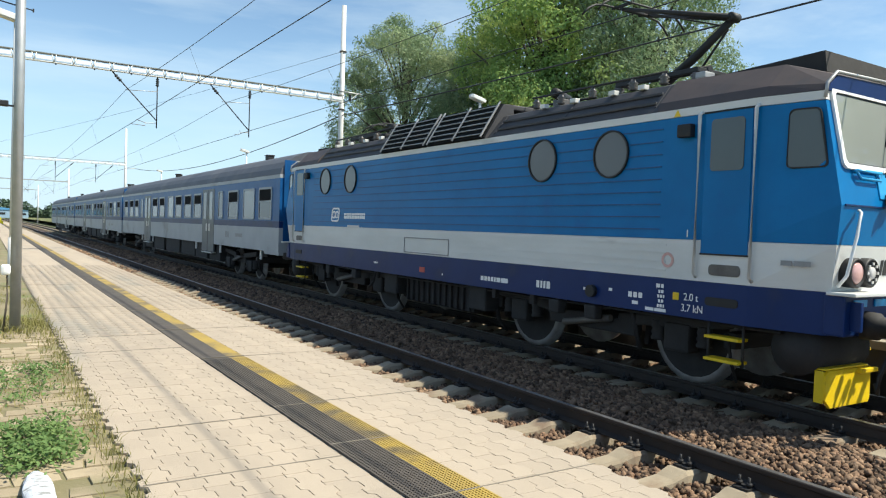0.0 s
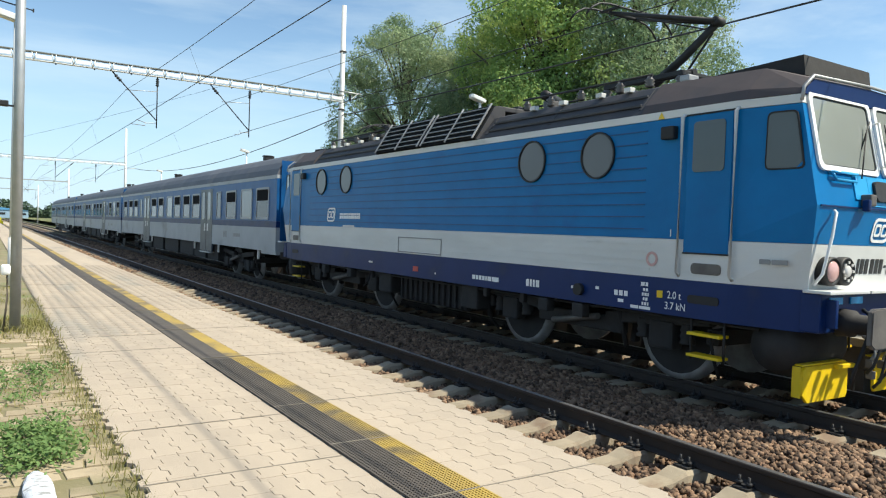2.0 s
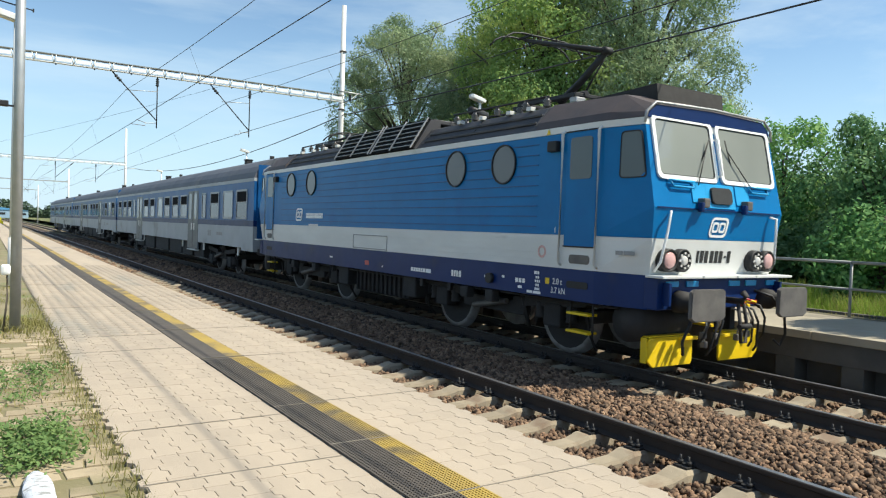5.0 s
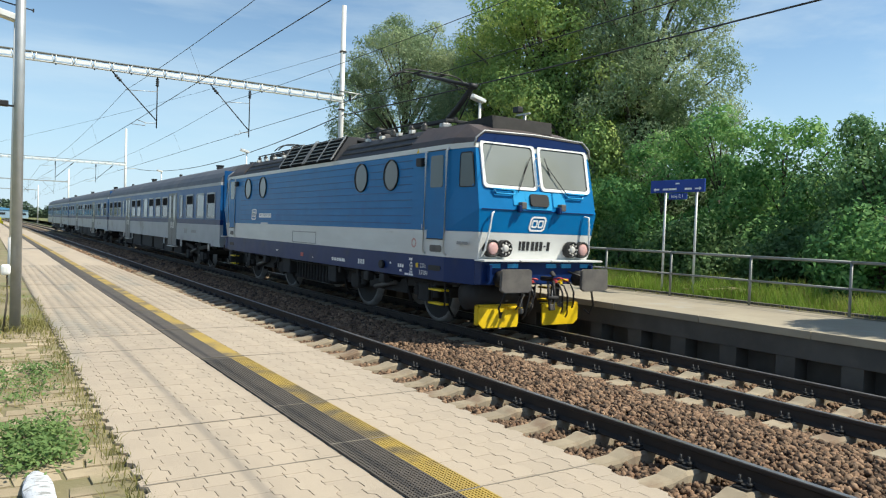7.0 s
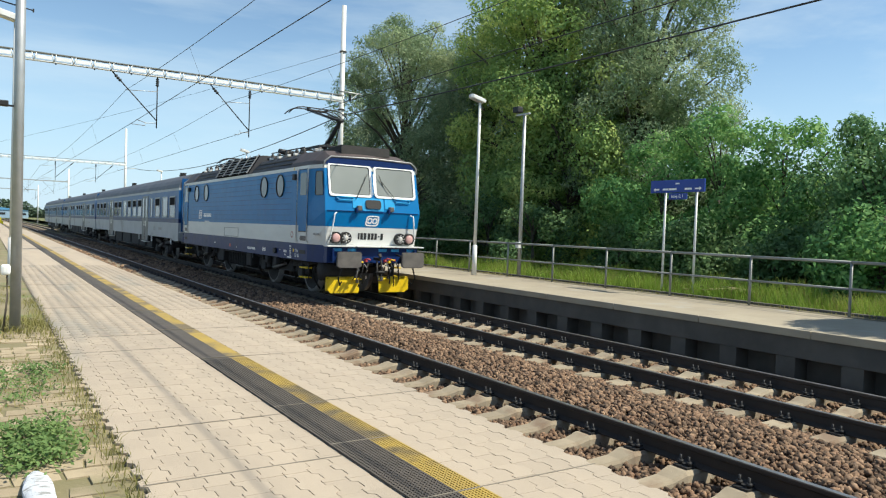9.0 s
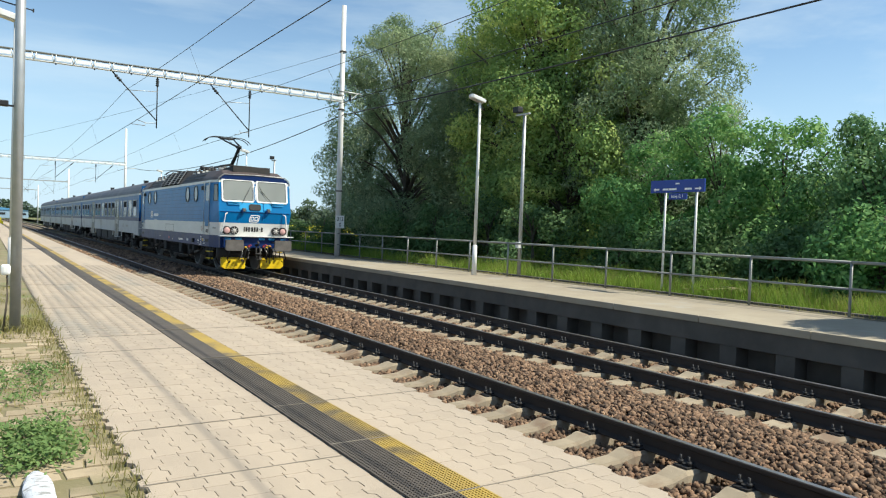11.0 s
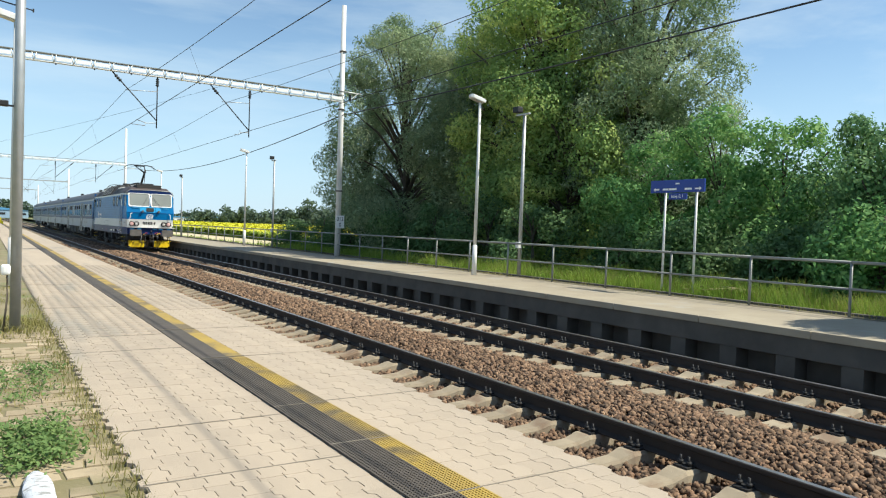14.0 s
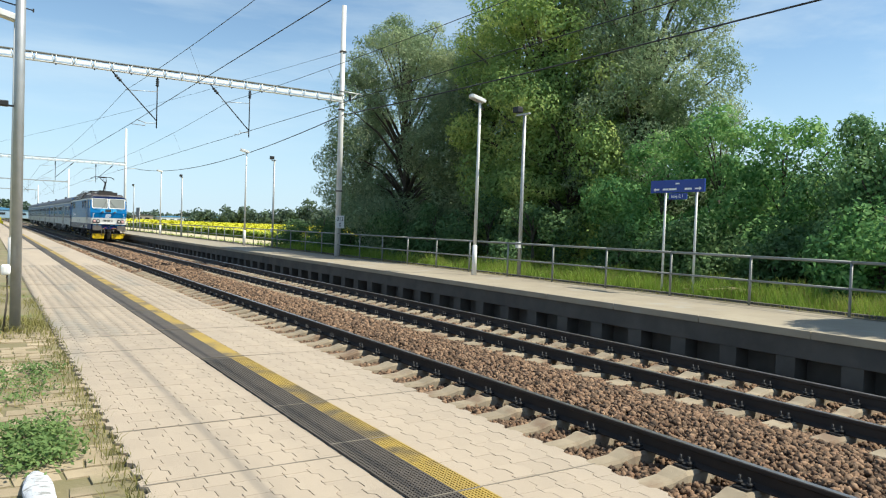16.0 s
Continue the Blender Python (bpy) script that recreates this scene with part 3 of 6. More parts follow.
def wheelset(parent, y, radius, rim_label):
    """Two wheels on an axle; it turns as the train rolls."""
    bm = bmesh.new()
    tube(bm, [(-0.9, 0, 0), (0.9, 0, 0)], 0.09, 10)
    ws = part("wheelset", bm, M_UNDER, parent)
    ws.location = (0, y, radius)
    for s in (-1, 1):
        m = pose(s * 0.75, 0, 0, 0, s * 90, 0)
        prof = [(radius + 0.028, -0.075), (radius + 0.028, -0.045), (radius, -0.035), (radius, 0.06), (radius - 0.07, 0.065)]
        b1 = bmesh.new()
        lathe(b1, prof, m, 32)
        part("tyre", b1, M_TYRE, ws, rim_label)
        b2 = bmesh.new()
        lathe(b2, [(radius - 0.075, 0.067), (radius - 0.11, 0.045), (0.22, 0.02), (0.18, 0.10), (0.10, 0.11)], m, 24)
        part("wheel_disc", b2, M_UNDER, ws)
    WHEELS.append((ws, y, radius))
    return ws


def bogie(parent, y, base, radius):
    t = part("bogie_frame", bogie_frame(y, base, radius), M_UNDER, parent, "grimy dark bogie frame")
    for s in (-1, 1):
        for k in (-1, 1):
            yy = y + k * base / 2
            part("axle_box", boxm(s * 1.06, yy, radius - 0.02, 0.22, 0.40, 0.36, 0.04), M_UNDER, t)
            for q in (-0.36, 0.36):
                bm = bmesh.new()
                lathe(bm, [(0.10, 0), (0.105, 0.03), (0.085, 0.06), (0.105, 0.10), (0.085, 0.14), (0.105, 0.18), (0.085, 0.22), (0.1, 0.26)], pose(s * 1.06, yy + q, radius - 0.1), 12)
                part("spring", bm, M_UNDER, t)
            part("sand_pipe", tubem([(s * 1.12, yy + k * 0.72, 0.75), (s * 1.05, yy + k * 0.74, 0.4), (s * 0.85, yy + k * 0.68, 0.14)], 0.022, 6), M_UNDER, t)
        part("damper", tubem([(s * 1.2, y - 0.5, 0.72), (s * 1.2, y + 0.45, 0.55)], 0.05, 8), M_STEEL, t)
    return t


def bogie_frame(y, base, radius):
    bm = bmesh.new()
    for s in (-1, 1):
        box(bm, s * 1.05, y, 0.62, 0.16, base * 0.55, 0.22, 0.03)
        for k in (-1, 1):
            box(bm, s * 1.05, y + k * base * 0.45, 0.80, 0.16, base * 0.55, 0.16, 0.03, m=pose(0, 0, 0, k * 5, 0, 0))
    for k in (-1, 0, 1):
        box(bm, 0, y + k * base * 0.72 if k else y, 0.66, 2.1, 0.18, 0.2, 0.03)
    return bm


def bars(parent, words, m, h, material, name="marking", gap=0.35, label=""):
    """Unreadable words as plain bars: widths in units of h."""
    x = -sum(words) * h / 2 - gap * h * (len(words) - 1) / 2
    for w in words:
        part(name, prism(bmesh.new(), [(x, -h / 2), (x + w * h, -h / 2), (x + w * h, h / 2), (x, h / 2)], m, 0.003), material, parent, label)
        x += (w + gap) * h


def emblem(parent, m, s, material):
    """A rounded outlined badge with two bars, plain."""
    bm = bmesh.new()
    sk = m @ Matrix(((1, 0.18, 0, 0), (0, 1, 0, 0), (0, 0, 1, 0), (0, 0, 0, 1)))
    ring_prism(bm, rounded(s * 1.35, s, s * 0.28), rounded(s * 1.12, s * 0.76, s * 0.2), sk, 0.006)
    part("emblem", bm, material, parent, "white rounded railway emblem")
    bm = bmesh.new()
    ring_prism(bm, rounded(s * 0.46, s * 0.52, s * 0.12), rounded(s * 0.28, s * 0.3, s * 0.07), sk @ Matrix.Translation((s * 0.26, 0, 0)), 0.006)
    ring_prism(bm, rounded(s * 0.46, s * 0.52, s * 0.12), rounded(s * 0.28, s * 0.3, s * 0.07), sk @ Matrix.Translation((-s * 0.26, 0, 0)), 0.006)
    part("emblem_mark", bm, material, parent)


def loco_roof_section(bm, y0, y1, prof):
    """A roof shell between two places along the body."""
    a = [bm.verts.new((x, y0, z)) for x, z in prof]
    b = [bm.verts.new((x, y1, z)) for x, z in prof]
    for k in range(len(prof) - 1):
        bm.faces.new((a[k], a[k + 1], b[k + 1], b[k]))
    bm.faces.new(a[::-1])
    bm.faces.new(b)
    return bm


def soft_corners(o, r):
    """An outline with each corner cut to a small arc."""
    out = []
    n = len(o)
    for k in range(n):
        p, a, b = Vector(o[k]), Vector(o[k - 1]), Vector(o[(k + 1) % n])
        u, w = (a - p).normalized() * r, (b - p).normalized() * r
        for q in (0.0, 0.25, 0.5, 0.75, 1.0):
            s0, s1 = (1 - q) ** 2, q ** 2
            out.append(tuple(p + u * s0 + w * s1))
    return out


def build_locomotive():
    L = thing("locomotive", "blue and grey electric locomotive with yellow ploughs on the rails", "locomotive")
    part("body", band(band(bmesh.new(), 1.864, 2.27), 2.27, 3.355), M_BLUE, L, "blue painted body with ribbed sides")
    part("lower_band", band(bmesh.new(), 1.374, 1.86), M_LGREY, L, "light grey lower body band")
    part("eaves_strip", band(bmesh.new(), 3.36, 3.455, 0.005), M_LGREY, L, "light grey strip under the roof")
    part("frame_skirt", band(bmesh.new(), 0.92, 1.37, 0.0), M_NAVY, L, "navy underframe skirt")
    bm = bmesh.new()
    prof = [(-1.46, 3.46), (-1.40, 3.53), (-1.12, 3.86), (-0.9, 3.93), (0, 3.97), (0.9, 3.93), (1.12, 3.86), (1.40, 3.53), (1.46, 3.46)]
    loco_roof_section(bm, 2.15, MIRROR - 2.15, prof)
    part("roof", bm, M_ROOF, L, "dusty dark grey sloping roof")
    # roof steps: raised seams of the removable hatches
    for y in (2.3, 4.1, 5.75, 9.85, 11.5, 13.2):
        for s in (-1, 1):
            part("roof_seam", boxm(s * 1.262, y, 3.69, 0.02, 0.05, 0.40, 0.005, m=pose(0, 0, 0, 0, s * -40, 0)), M_ROOF, L)
    for s in (-1, 1):
        for z, x in ((3.60, 1.365), (3.74, 1.245)):
            part("roof_rib", boxm(s * x, 4.0, z, 0.03, 3.4, 0.035, 0.006), M_ROOF, L)
            part("roof_rib", boxm(s * x, MIRROR - 4.0, z, 0.03, 3.4, 0.035, 0.006), M_ROOF, L)
    # cab roofs
    bm = bmesh.new()
    st = [(0.09, [(-1.35, 3.46), (-1.31, 3.53), (-1.16, 3.64), (0, 3.67), (1.16, 3.64), (1.31, 3.53), (1.35, 3.46)]),
          (0.7, [(-1.45, 3.46), (-1.39, 3.58), (-1.10, 3.86), (0, 3.92), (1.10, 3.86), (1.39, 3.58), (1.45, 3.46)]),
          (2.2, [(-1.46, 3.46), (-1.41, 3.58), (-1.10, 3.90), (0, 3.98), (1.10, 3.90), (1.41, 3.58), (1.46, 3.46)])]
    rows = [[bm.verts.new((x, y, z)) for x, z in p] for y, p in st]
    for a, b in zip(rows, rows[1:]):
        for k in range(6):
            bm.faces.new((a[k], a[k + 1], b[k + 1], b[k]))
    bm.faces.new(rows[0][::-1])
    bm.faces.new(rows[-1])
    both_ends(part("cab_roof", bm, M_CABROOF, L, "brown dusty cab roof"))
    bm = bmesh.new()
    rimp = [(-1.38, 3.38), (-1.35, 3.53), (-1.18, 3.665), (0, 3.695), (1.18, 3.665), (1.35, 3.53), (1.38, 3.38)]
    tube(bm, [(x, 0.075, z) for x, z in rimp], 0.019, 8)
    both_ends(part("roof_edge_rim", bm, M_SLAT, L, "pale rim over the windscreens"))
    bm = bmesh.new()
    prism(bm, [(-1.33, 3.46), (1.33, 3.46), (1.29, 3.53), (1.15, 3.63), (0, 3.66), (-1.15, 3.63), (-1.29, 3.53)], Matrix(((1, 0, 0, 0), (0, 0, -1, 0.10), (0, 1, 0, 0), (0, 0, 0, 1))), 0.02)
    both_ends(part("brow_panel", bm, M_NAVY, L, "dark blue brow over the windscreens"))
    # air conditioner cowl on each cab
    bm = bmesh.new()
    v = [bm.verts.new(p) for p in ((-0.72, 0.45, 3.80), (0.72, 0.45, 3.80), (0.72, 1.95, 3.9), (-0.72, 1.95, 3.9), (-0.72, 0.48, 4.04), (0.72, 0.48, 4.04), (0.70, 1.85, 3.985), (-0.70, 1.85, 3.985))]
    for f in ((0, 1, 5, 4), (1, 2, 6, 5), (2, 3, 7, 6), (3, 0, 4, 7), (4, 5, 6, 7), (3, 2, 1, 0)):
        bm.faces.new([v[k] for k in f])
    both_ends(part("roof_cowl", bm, M_UNDER, L, "black wedge-shaped cowl on the cab roof"))
    both_ends(part("roof_lamp_box", boxm(-0.75, 2.05, 4.00, 0.20, 0.16, 0.09, 0.02), M_SLAT, L))

    # louvred ventilation bays
    for s in (-1, 1):
        for y0, y1 in ((5.9, 7.72), (7.80, 9.62)):
            ang = math.degrees(math.atan2(0.66, 0.41))
            c = Vector((s * 1.315, (y0 + y1) / 2, 3.775))
            # the bay's backing is plain black in place of the unlit intake
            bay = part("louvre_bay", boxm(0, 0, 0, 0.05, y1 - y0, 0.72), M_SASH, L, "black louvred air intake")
            bay.matrix_basis = pose(*c, 0, -s * (90 - ang), 0)
            for k in range(6):
                part("slat", boxm(s * 0.035, 0, -0.30 + 0.12 * k, 0.05, y1 - y0 - 0.06, 0.014, m=pose(0, 0, 0, 0, s * 25, 0)), M_SLAT, bay)
            for q in (-(y1 - y0) / 2 + 0.03, 0, (y1 - y0) / 2 - 0.03):
                part("slat_post", boxm(s * 0.055, q, 0, 0.03, 0.032, 0.76, 0.006), M_SLAT, bay, "pale steel upright")
    cheek = [(1.46, 3.46), (1.505, 3.47), (1.125, 4.08), (0.9, 4.085), (0.9, 3.93), (1.12, 3.86), (1.40, 3.53)]
    for s in (-1, 1):
        for y in (5.90, 9.65):
            o = cheek if s > 0 else [(-x, z) for x, z in cheek][::-1]
            part("louvre_cheek", prism(bmesh.new(), o, Matrix(((1, 0, 0, 0), (0, 0, -1, y), (0, 1, 0, 0), (0, 0, 0, 1))), 0.03), M_ROOF, L, "grey side plate closing the louvre bay")
    part("vent_deck", boxm(0, 7.76, 4.05, 2.1, 3.75, 0.09, 0.02), M_ROOF, L)
    # body ribs, the blue ones toned dark for the shadow along them
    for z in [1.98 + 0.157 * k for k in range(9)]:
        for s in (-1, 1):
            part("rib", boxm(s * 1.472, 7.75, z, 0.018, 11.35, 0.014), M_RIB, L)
    for z in (1.47, 1.58, 1.69, 1.79):
        for s in (-1, 1):
            part("rib", boxm(s * 1.472, 7.75, z, 0.014, 11.6, 0.012), M_LGREY, L)
    # round windows
    for y in (2.95, 4.37, 11.21, 12.67):
        for s in (-1, 1):
            m = on_side(y, 2.98, -1.472) if s < 0 else pose(1.472, y, 2.98, 90, 0, 90)
            bm = bmesh.new()
            n = 28
            o = [(0.325 * math.cos(2 * math.pi * k / n), 0.325 * math.sin(2 * math.pi * k / n)) for k in range(n)]
            i = [(0.302 * x / 0.325, 0.302 * z / 0.325) for x, z in o]
            ring_prism(bm, o, i, m, 0.03)
            w = part("round_window", bm, M_RUBBER, L, "black rubber porthole rim")
            bm = bmesh.new()
            prism(bm, i, m, 0.012)
            part("pane", bm, M_PORTGLASS, w, "porthole glass with its reflection put into a grey colour")
    # cab doors, handrails, cab side windows, mirrors
    for s in (-1, 1):
        for end in (0, 1):
            yc = 1.13 if end == 0 else MIRROR - 1.13
            yo = 0.28 if end == 0 else MIRROR - 0.28
            d = -1 if end == 0 else 1
            X = s * 1.472
            door = part("cab_door", boxm(X, yc, 2.52, 0.02, 0.62, 1.66, 0.006), M_BLUE, L, "blue cab door")
            part("door_window", plate(bmesh.new(), 0.44, 0.60, 0.05, on_side(yc, 2.97, -1.483) if s < 0 else pose(1.483, yc, 2.97, 90, 0, 90), 0.008), M_GLASS, door)
            part("door_sill", boxm(X, yc, 1.70, 0.03, 0.64, 0.02), M_RUBBER, door)
            part("door_head", boxm(X, yc, 3.36, 0.03, 0.66, 0.02), M_RUBBER, door)
            for q in (-0.37, 0.37):
                part("handrail", tubem([(s * 1.46, yc + q, 1.42), (s * 1.515, yc + q, 1.46), (s * 1.515, yc + q, 3.34), (s * 1.46, yc + q, 3.38)], 0.022, 8), M_LGREY, L, "pale vertical handrail")
            part("foot_recess", plate(bmesh.new(), 0.42, 0.13, 0.05, on_side(yc - 0.02, 1.52, -1.473) if s < 0 else pose(1.473, yc - 0.02, 1.52, 90, 0, 90), 0.006), M_STEEL, L, "recessed grey foothold")
            part("lower_foot_recess", plate(bmesh.new(), 0.44, 0.10, 0.04, on_side(yc, 1.15, -1.473) if s < 0 else pose(1.473, yc, 1.15, 90, 0, 90), 0.006), M_RUBBER, L, "dark foothold in the skirt")
            # side window, drawn in with the cab
            o = soft_corners([(0.16, 0.30), (-0.14, 0.30), (-0.15, -0.30), (0.26, -0.30)] if d < 0 else [(0.14, 0.30), (-0.16, 0.30), (-0.26, -0.30), (0.15, -0.30)], 0.06)
            if s > 0:
                o = [(-x, z) for x, z in o][::-1]
            xw = 1.398
            turn = 7.5
            base = on_side(yo, 2.97, -xw - 0.004) if s < 0 else pose(xw + 0.004, yo, 2.97, 90, 0, 90)
            base = base @ pose(0, 0, 0, 0, (turn if d < 0 else -turn) * (-1 if s < 0 else 1) * -1, 0)
            bm = bmesh.new()
            big = [(0.05 * (-d) * 0.08 + x * 1.07, z * 1.05) for x, z in o]
            ring_prism(bm, big, o, base, 0.022)
            w = part("cab_side_window", bm, M_RUBBER, L, "black-framed cab side window")
            bm = bmesh.new()
            prism(bm, o, base, 0.012)
            part("pane", bm, M_GLASS, w)
            part("rear_camera", boxm(s * 1.52, yc + 0.56 * -d, 3.17, 0.10, 0.20, 0.16, 0.02), M_RUBBER, L, "black box beside the door")
            st = part("step_ladder", tubem([(s * 1.36, yc - 0.23, 0.95), (s * 1.36, yc - 0.23, 0.42)], 0.018, 6), M_UNDER, L)
            part("ladder_rail", tubem([(s * 1.36, yc + 0.23, 0.95), (s * 1.36, yc + 0.23, 0.42)], 0.018, 6), M_UNDER, st)
            for z in (0.735, 0.475):
                part("step", boxm(s * 1.36, yc, z, 0.18, 0.46, 0.035, 0.006), M_PLOW, st, "yellow edged step")

    # the front: windscreens, lamps, emblem, ledge
    ends = []
    for xc in (-0.65, 0.66):
        m = on_front(xc, 3.075)
        bm = bmesh.new()
        ring_prism(bm, rounded(1.235, 0.88, 0.09), rounded(1.12, 0.765, 0.065), m, 0.03)
        w = part("windscreen", bm, M_TRAINWHITE, L, "white-framed windscreen")
        part("pane", prism(bmesh.new(), rounded(1.125, 0.77, 0.065), m, 0.012), M_WINDSCREEN, w, "windscreen glass with a sky reflection put into its colour")
        bm = bmesh.new()
        ring_prism(bm, rounded(1.12, 0.765, 0.065), rounded(1.09, 0.735, 0.055), m, 0.018)
        part("seal", bm, M_RUBBER, w)
        ends.append(w)
        p0, p1 = m @ Vector((0.12 if xc < 0 else 0.0, -0.50, 0.06)), m @ Vector((0.42 if xc < 0 else -0.44, 0.05, 0.045))
        wp = part("wiper", tubem([p0, p1], 0.008, 6), M_RUBBER, L, "black windscreen wiper")
        part("blade", tubem([p1 + Vector((-0.10 if xc < 0 else 0.10, 0.0, -0.20)), p1 + Vector((0.06 if xc < 0 else -0.06, 0.0, 0.14))], 0.009, 6), M_RUBBER, wp)
        ends.append(wp)
        g = on_front(xc * 1.28, 2.57)
        ends.append(part("grab_handle", tubem([g @ Vector(p) for p in ((-0.24, 0.06, 0), (-0.24, 0.06, 0.05), (0.24, 0.06, 0.05), (0.24, 0.06, 0), (0.22, -0.02, 0.04), (-0.18, -0.02, 0.04), (-0.24, 0.06, 0.04))], 0.016, 6), M_LBLUE, L, "blue grab handle under the windscreen"))
        ends.append(part("wiper_panel", plate(bmesh.new(), 0.30, 0.28, 0.01, on_front(-0.47 if xc < 0 else 0.47, 2.50), 0.014), M_LBLUE, L, "bright blue riveted panel"))
        ends.append(part("socket", boxm(-0.46 if xc < 0 else 0.48, front_y(2.36) - 0.06, 2.36, 0.12, 0.12, 0.13, 0.02), M_STEEL, L))
        ends.append(part("socket_plug", boxm(-0.54 if xc < 0 else 0.40, front_y(2.34) - 0.08, 2.30, 0.06, 0.08, 0.13, 0.02), M_NAVY, L))
    m = on_front(-0.04, 2.47)
    ends.append(part("sign_frame", plate(bmesh.new(), 0.62, 0.34, 0.02, on_front(-0.03, 2.465), 0.016), M_LBLUE, L, "bright blue panel round the destination box"))
    ends.append(part("destination_box", prism(bmesh.new(), rounded(0.44, 0.23, 0.05), on_front(-0.03, 2.465), 0.05, 0.01), M_RUBBER, L, "dark oval destination box"))
    ends.append(part("centre_handrail", tubem([on_front(0.01, 3.0) @ Vector(p) for p in ((-0.02, -0.26, 0.02), (-0.02, -0.26, 0.09), (-0.02, 0.26, 0.09), (-0.02, 0.26, 0.02))], 0.016, 8), M_TRAINWHITE, L))
    bm = bmesh.new()
    box(bm, 0, front_y(2.27) - 0.004, 2.272, 2.66, 0.018, 0.016)
    ends.append(part("nose_crease", bm, M_NAVY, L))
    for s in (-1, 1):
        bm = bmesh.new()
        tube(bm, [(s * 1.08, front_y(2.22) - 0.02, 2.22), (s * 1.15, front_y(2.2) - 0.08, 2.2), (s * 1.18, front_y(2.0) - 0.09, 1.95), (s * 1.24, front_y(1.6) - 0.09, 1.55), (s * 1.26, front_y(1.45) - 0.03, 1.43)], 0.018, 8)
        ends.append(part("corner_handrail", bm, M_TRAINWHITE, L, "white bent corner handrail"))
        for x, lens, lab in ((1.075, M_REDLENS, "pale pink tail lamp lens"), (0.80, M_LENS, "clear headlamp lens")):
            yl = front_y(1.58)
            bm = bmesh.new()
            lathe(bm, [(0.155, 0), (0.155, 0.13), (0.135, 0.145), (0.125, 0.12)], pose(s * x, yl + 0.02, 1.58, 90, 0, 0), 24)
            lamp = part("headlamp", bm, M_RUBBER, L, "round black-rimmed lamp")
            bm = bmesh.new()
            lathe(bm, [(0.12, 0.12), (0.10, 0.14), (0.05, 0.152), (0.005, 0.156)] if lens is M_REDLENS else [(0.075, 0.12), (0.06, 0.15), (0.03, 0.155), (0.005, 0.157)], pose(s * x, yl + 0.02, 1.58, 90, 0, 0), 20)
            part("lens", bm, lens, lamp, lab)
            if lens is M_LENS:
                bm = bmesh.new()
                for k in range(8):
                    a = 2 * math.pi * k / 8
                    box(bm, s * x + 0.098 * math.cos(a), yl - 0.128, 1.58 + 0.098 * math.sin(a), 0.03, 0.012, 0.03)
                part("lamp_grille", bm, M_LENS, lamp, "", "stuff")
            ends.append(lamp)
    for x, w in ((-0.975, 0.78), (-0.2, 0.70), (0.38, 0.40), (1.03, 0.86)):
        ends.append(part("front_ledge", boxm(x, -0.17, 1.365, w, 0.30, 0.035, 0.008), M_LGREY, L, "pale walkway ledge over the buffers"))
    emblem(L, on_front(-0.04, 2.04, False) @ Matrix.Translation((0, 0, 0.004)), 0.28, M_TRAINWHITE)
    # the front number: seven plain strokes and a dash
    bars(L, (0.26, 0.42, 0.42), on_front(-0.30, 1.63, False) @ Matrix.Translation((0, 0, 0.004)), 0.17, M_BLACKPAINT, "number_bar", 0.16)
    bars(L, (0.42, 0.42, 0.42), on_front(0.0, 1.63, False) @ Matrix.Translation((0, 0, 0.004)), 0.17, M_BLACKPAINT, "number_bar", 0.16)
    bars(L, (0.42,), on_front(0.275, 1.63, False) @ Matrix.Translation((0, 0, 0.004)), 0.17, M_BLACKPAINT, "number_bar", 0.16)
    bars(L, (1.6,), on_front(0.19, 1.63, False) @ Matrix.Translation((0, 0, 0.004)), 0.03, M_BLACKPAINT, "number_bar")
    # buffer beam, buffers, coupling, hoses, ploughs
    ends.append(part("buffer_beam", boxm(0, -0.09, 1.14, 2.66, 0.22, 0.42, 0.02), M_NAVY, L, "navy buffer beam"))
    for x in (-1.05, -0.65, 0.25, 0.62, 1.1):
        ends.append(part("beam_plate", boxm(x, -0.208, 1.27, 0.24, 0.02, 0.075, 0.005), M_LBLUE, L))
    for s in (-1, 1):
        bm = bmesh.new()
        lathe(bm, [(0.15, 0), (0.14, 0.16), (0.105, 0.18), (0.10, 0.50)], pose(s * 0.92, -0.18, 1.04, 90, 0, 0), 18)
        bf = part("buffer", bm, M_UNDER, L, "dark greasy buffer barrel")
        bm = prism(bmesh.new(), [(-0.34, -0.16), (-0.26, -0.21), (0.26, -0.21), (0.34, -0.16), (0.33, 0.17), (0.28, 0.20), (-0.28, 0.20), (-0.33, 0.17)], pose(s * 0.92, -0.64, 1.04, 90, 0, 0), 0.05, 0.012)
        part("buffer_plate", bm, M_STEEL, bf, "worn broad buffer plate")
        ends.append(bf)
        m = pose(s * 0.76, 0.06, 0.34, 90, 0, 0)
        o = [(-0.44, -0.11), (-0.33, -0.21), (0.44, -0.21), (0.47, -0.16), (0.47, 0.19), (-0.39, 0.19), (-0.44, 0.14)]
        if s > 0:
            o = [(-x, y) for x, y in o][::-1]
        p = part("plough", prism(bmesh.new(), o, m, 0.03, 0.006), M_PLOW, L, "bright yellow track plough")
        part("plough_flange", boxm(s * 0.76, 0.10, 0.545, 0.86, 0.12, 0.02, 0.005), M_PLOW, p)
        part("plough_flange", boxm(s * 1.195, 0.10, 0.36, 0.02, 0.10, 0.34, 0.005), M_PLOW, p)
        part("plough_bracket", boxm(s * 0.75, 0.22, 0.72, 0.12, 0.14, 0.42, 0.01), M_UNDER, p)
        part("plough_bracket", boxm(s * 0.42, 0.0, 0.50, 0.34, 0.06, 0.05, 0.01), M_PLOW, p)
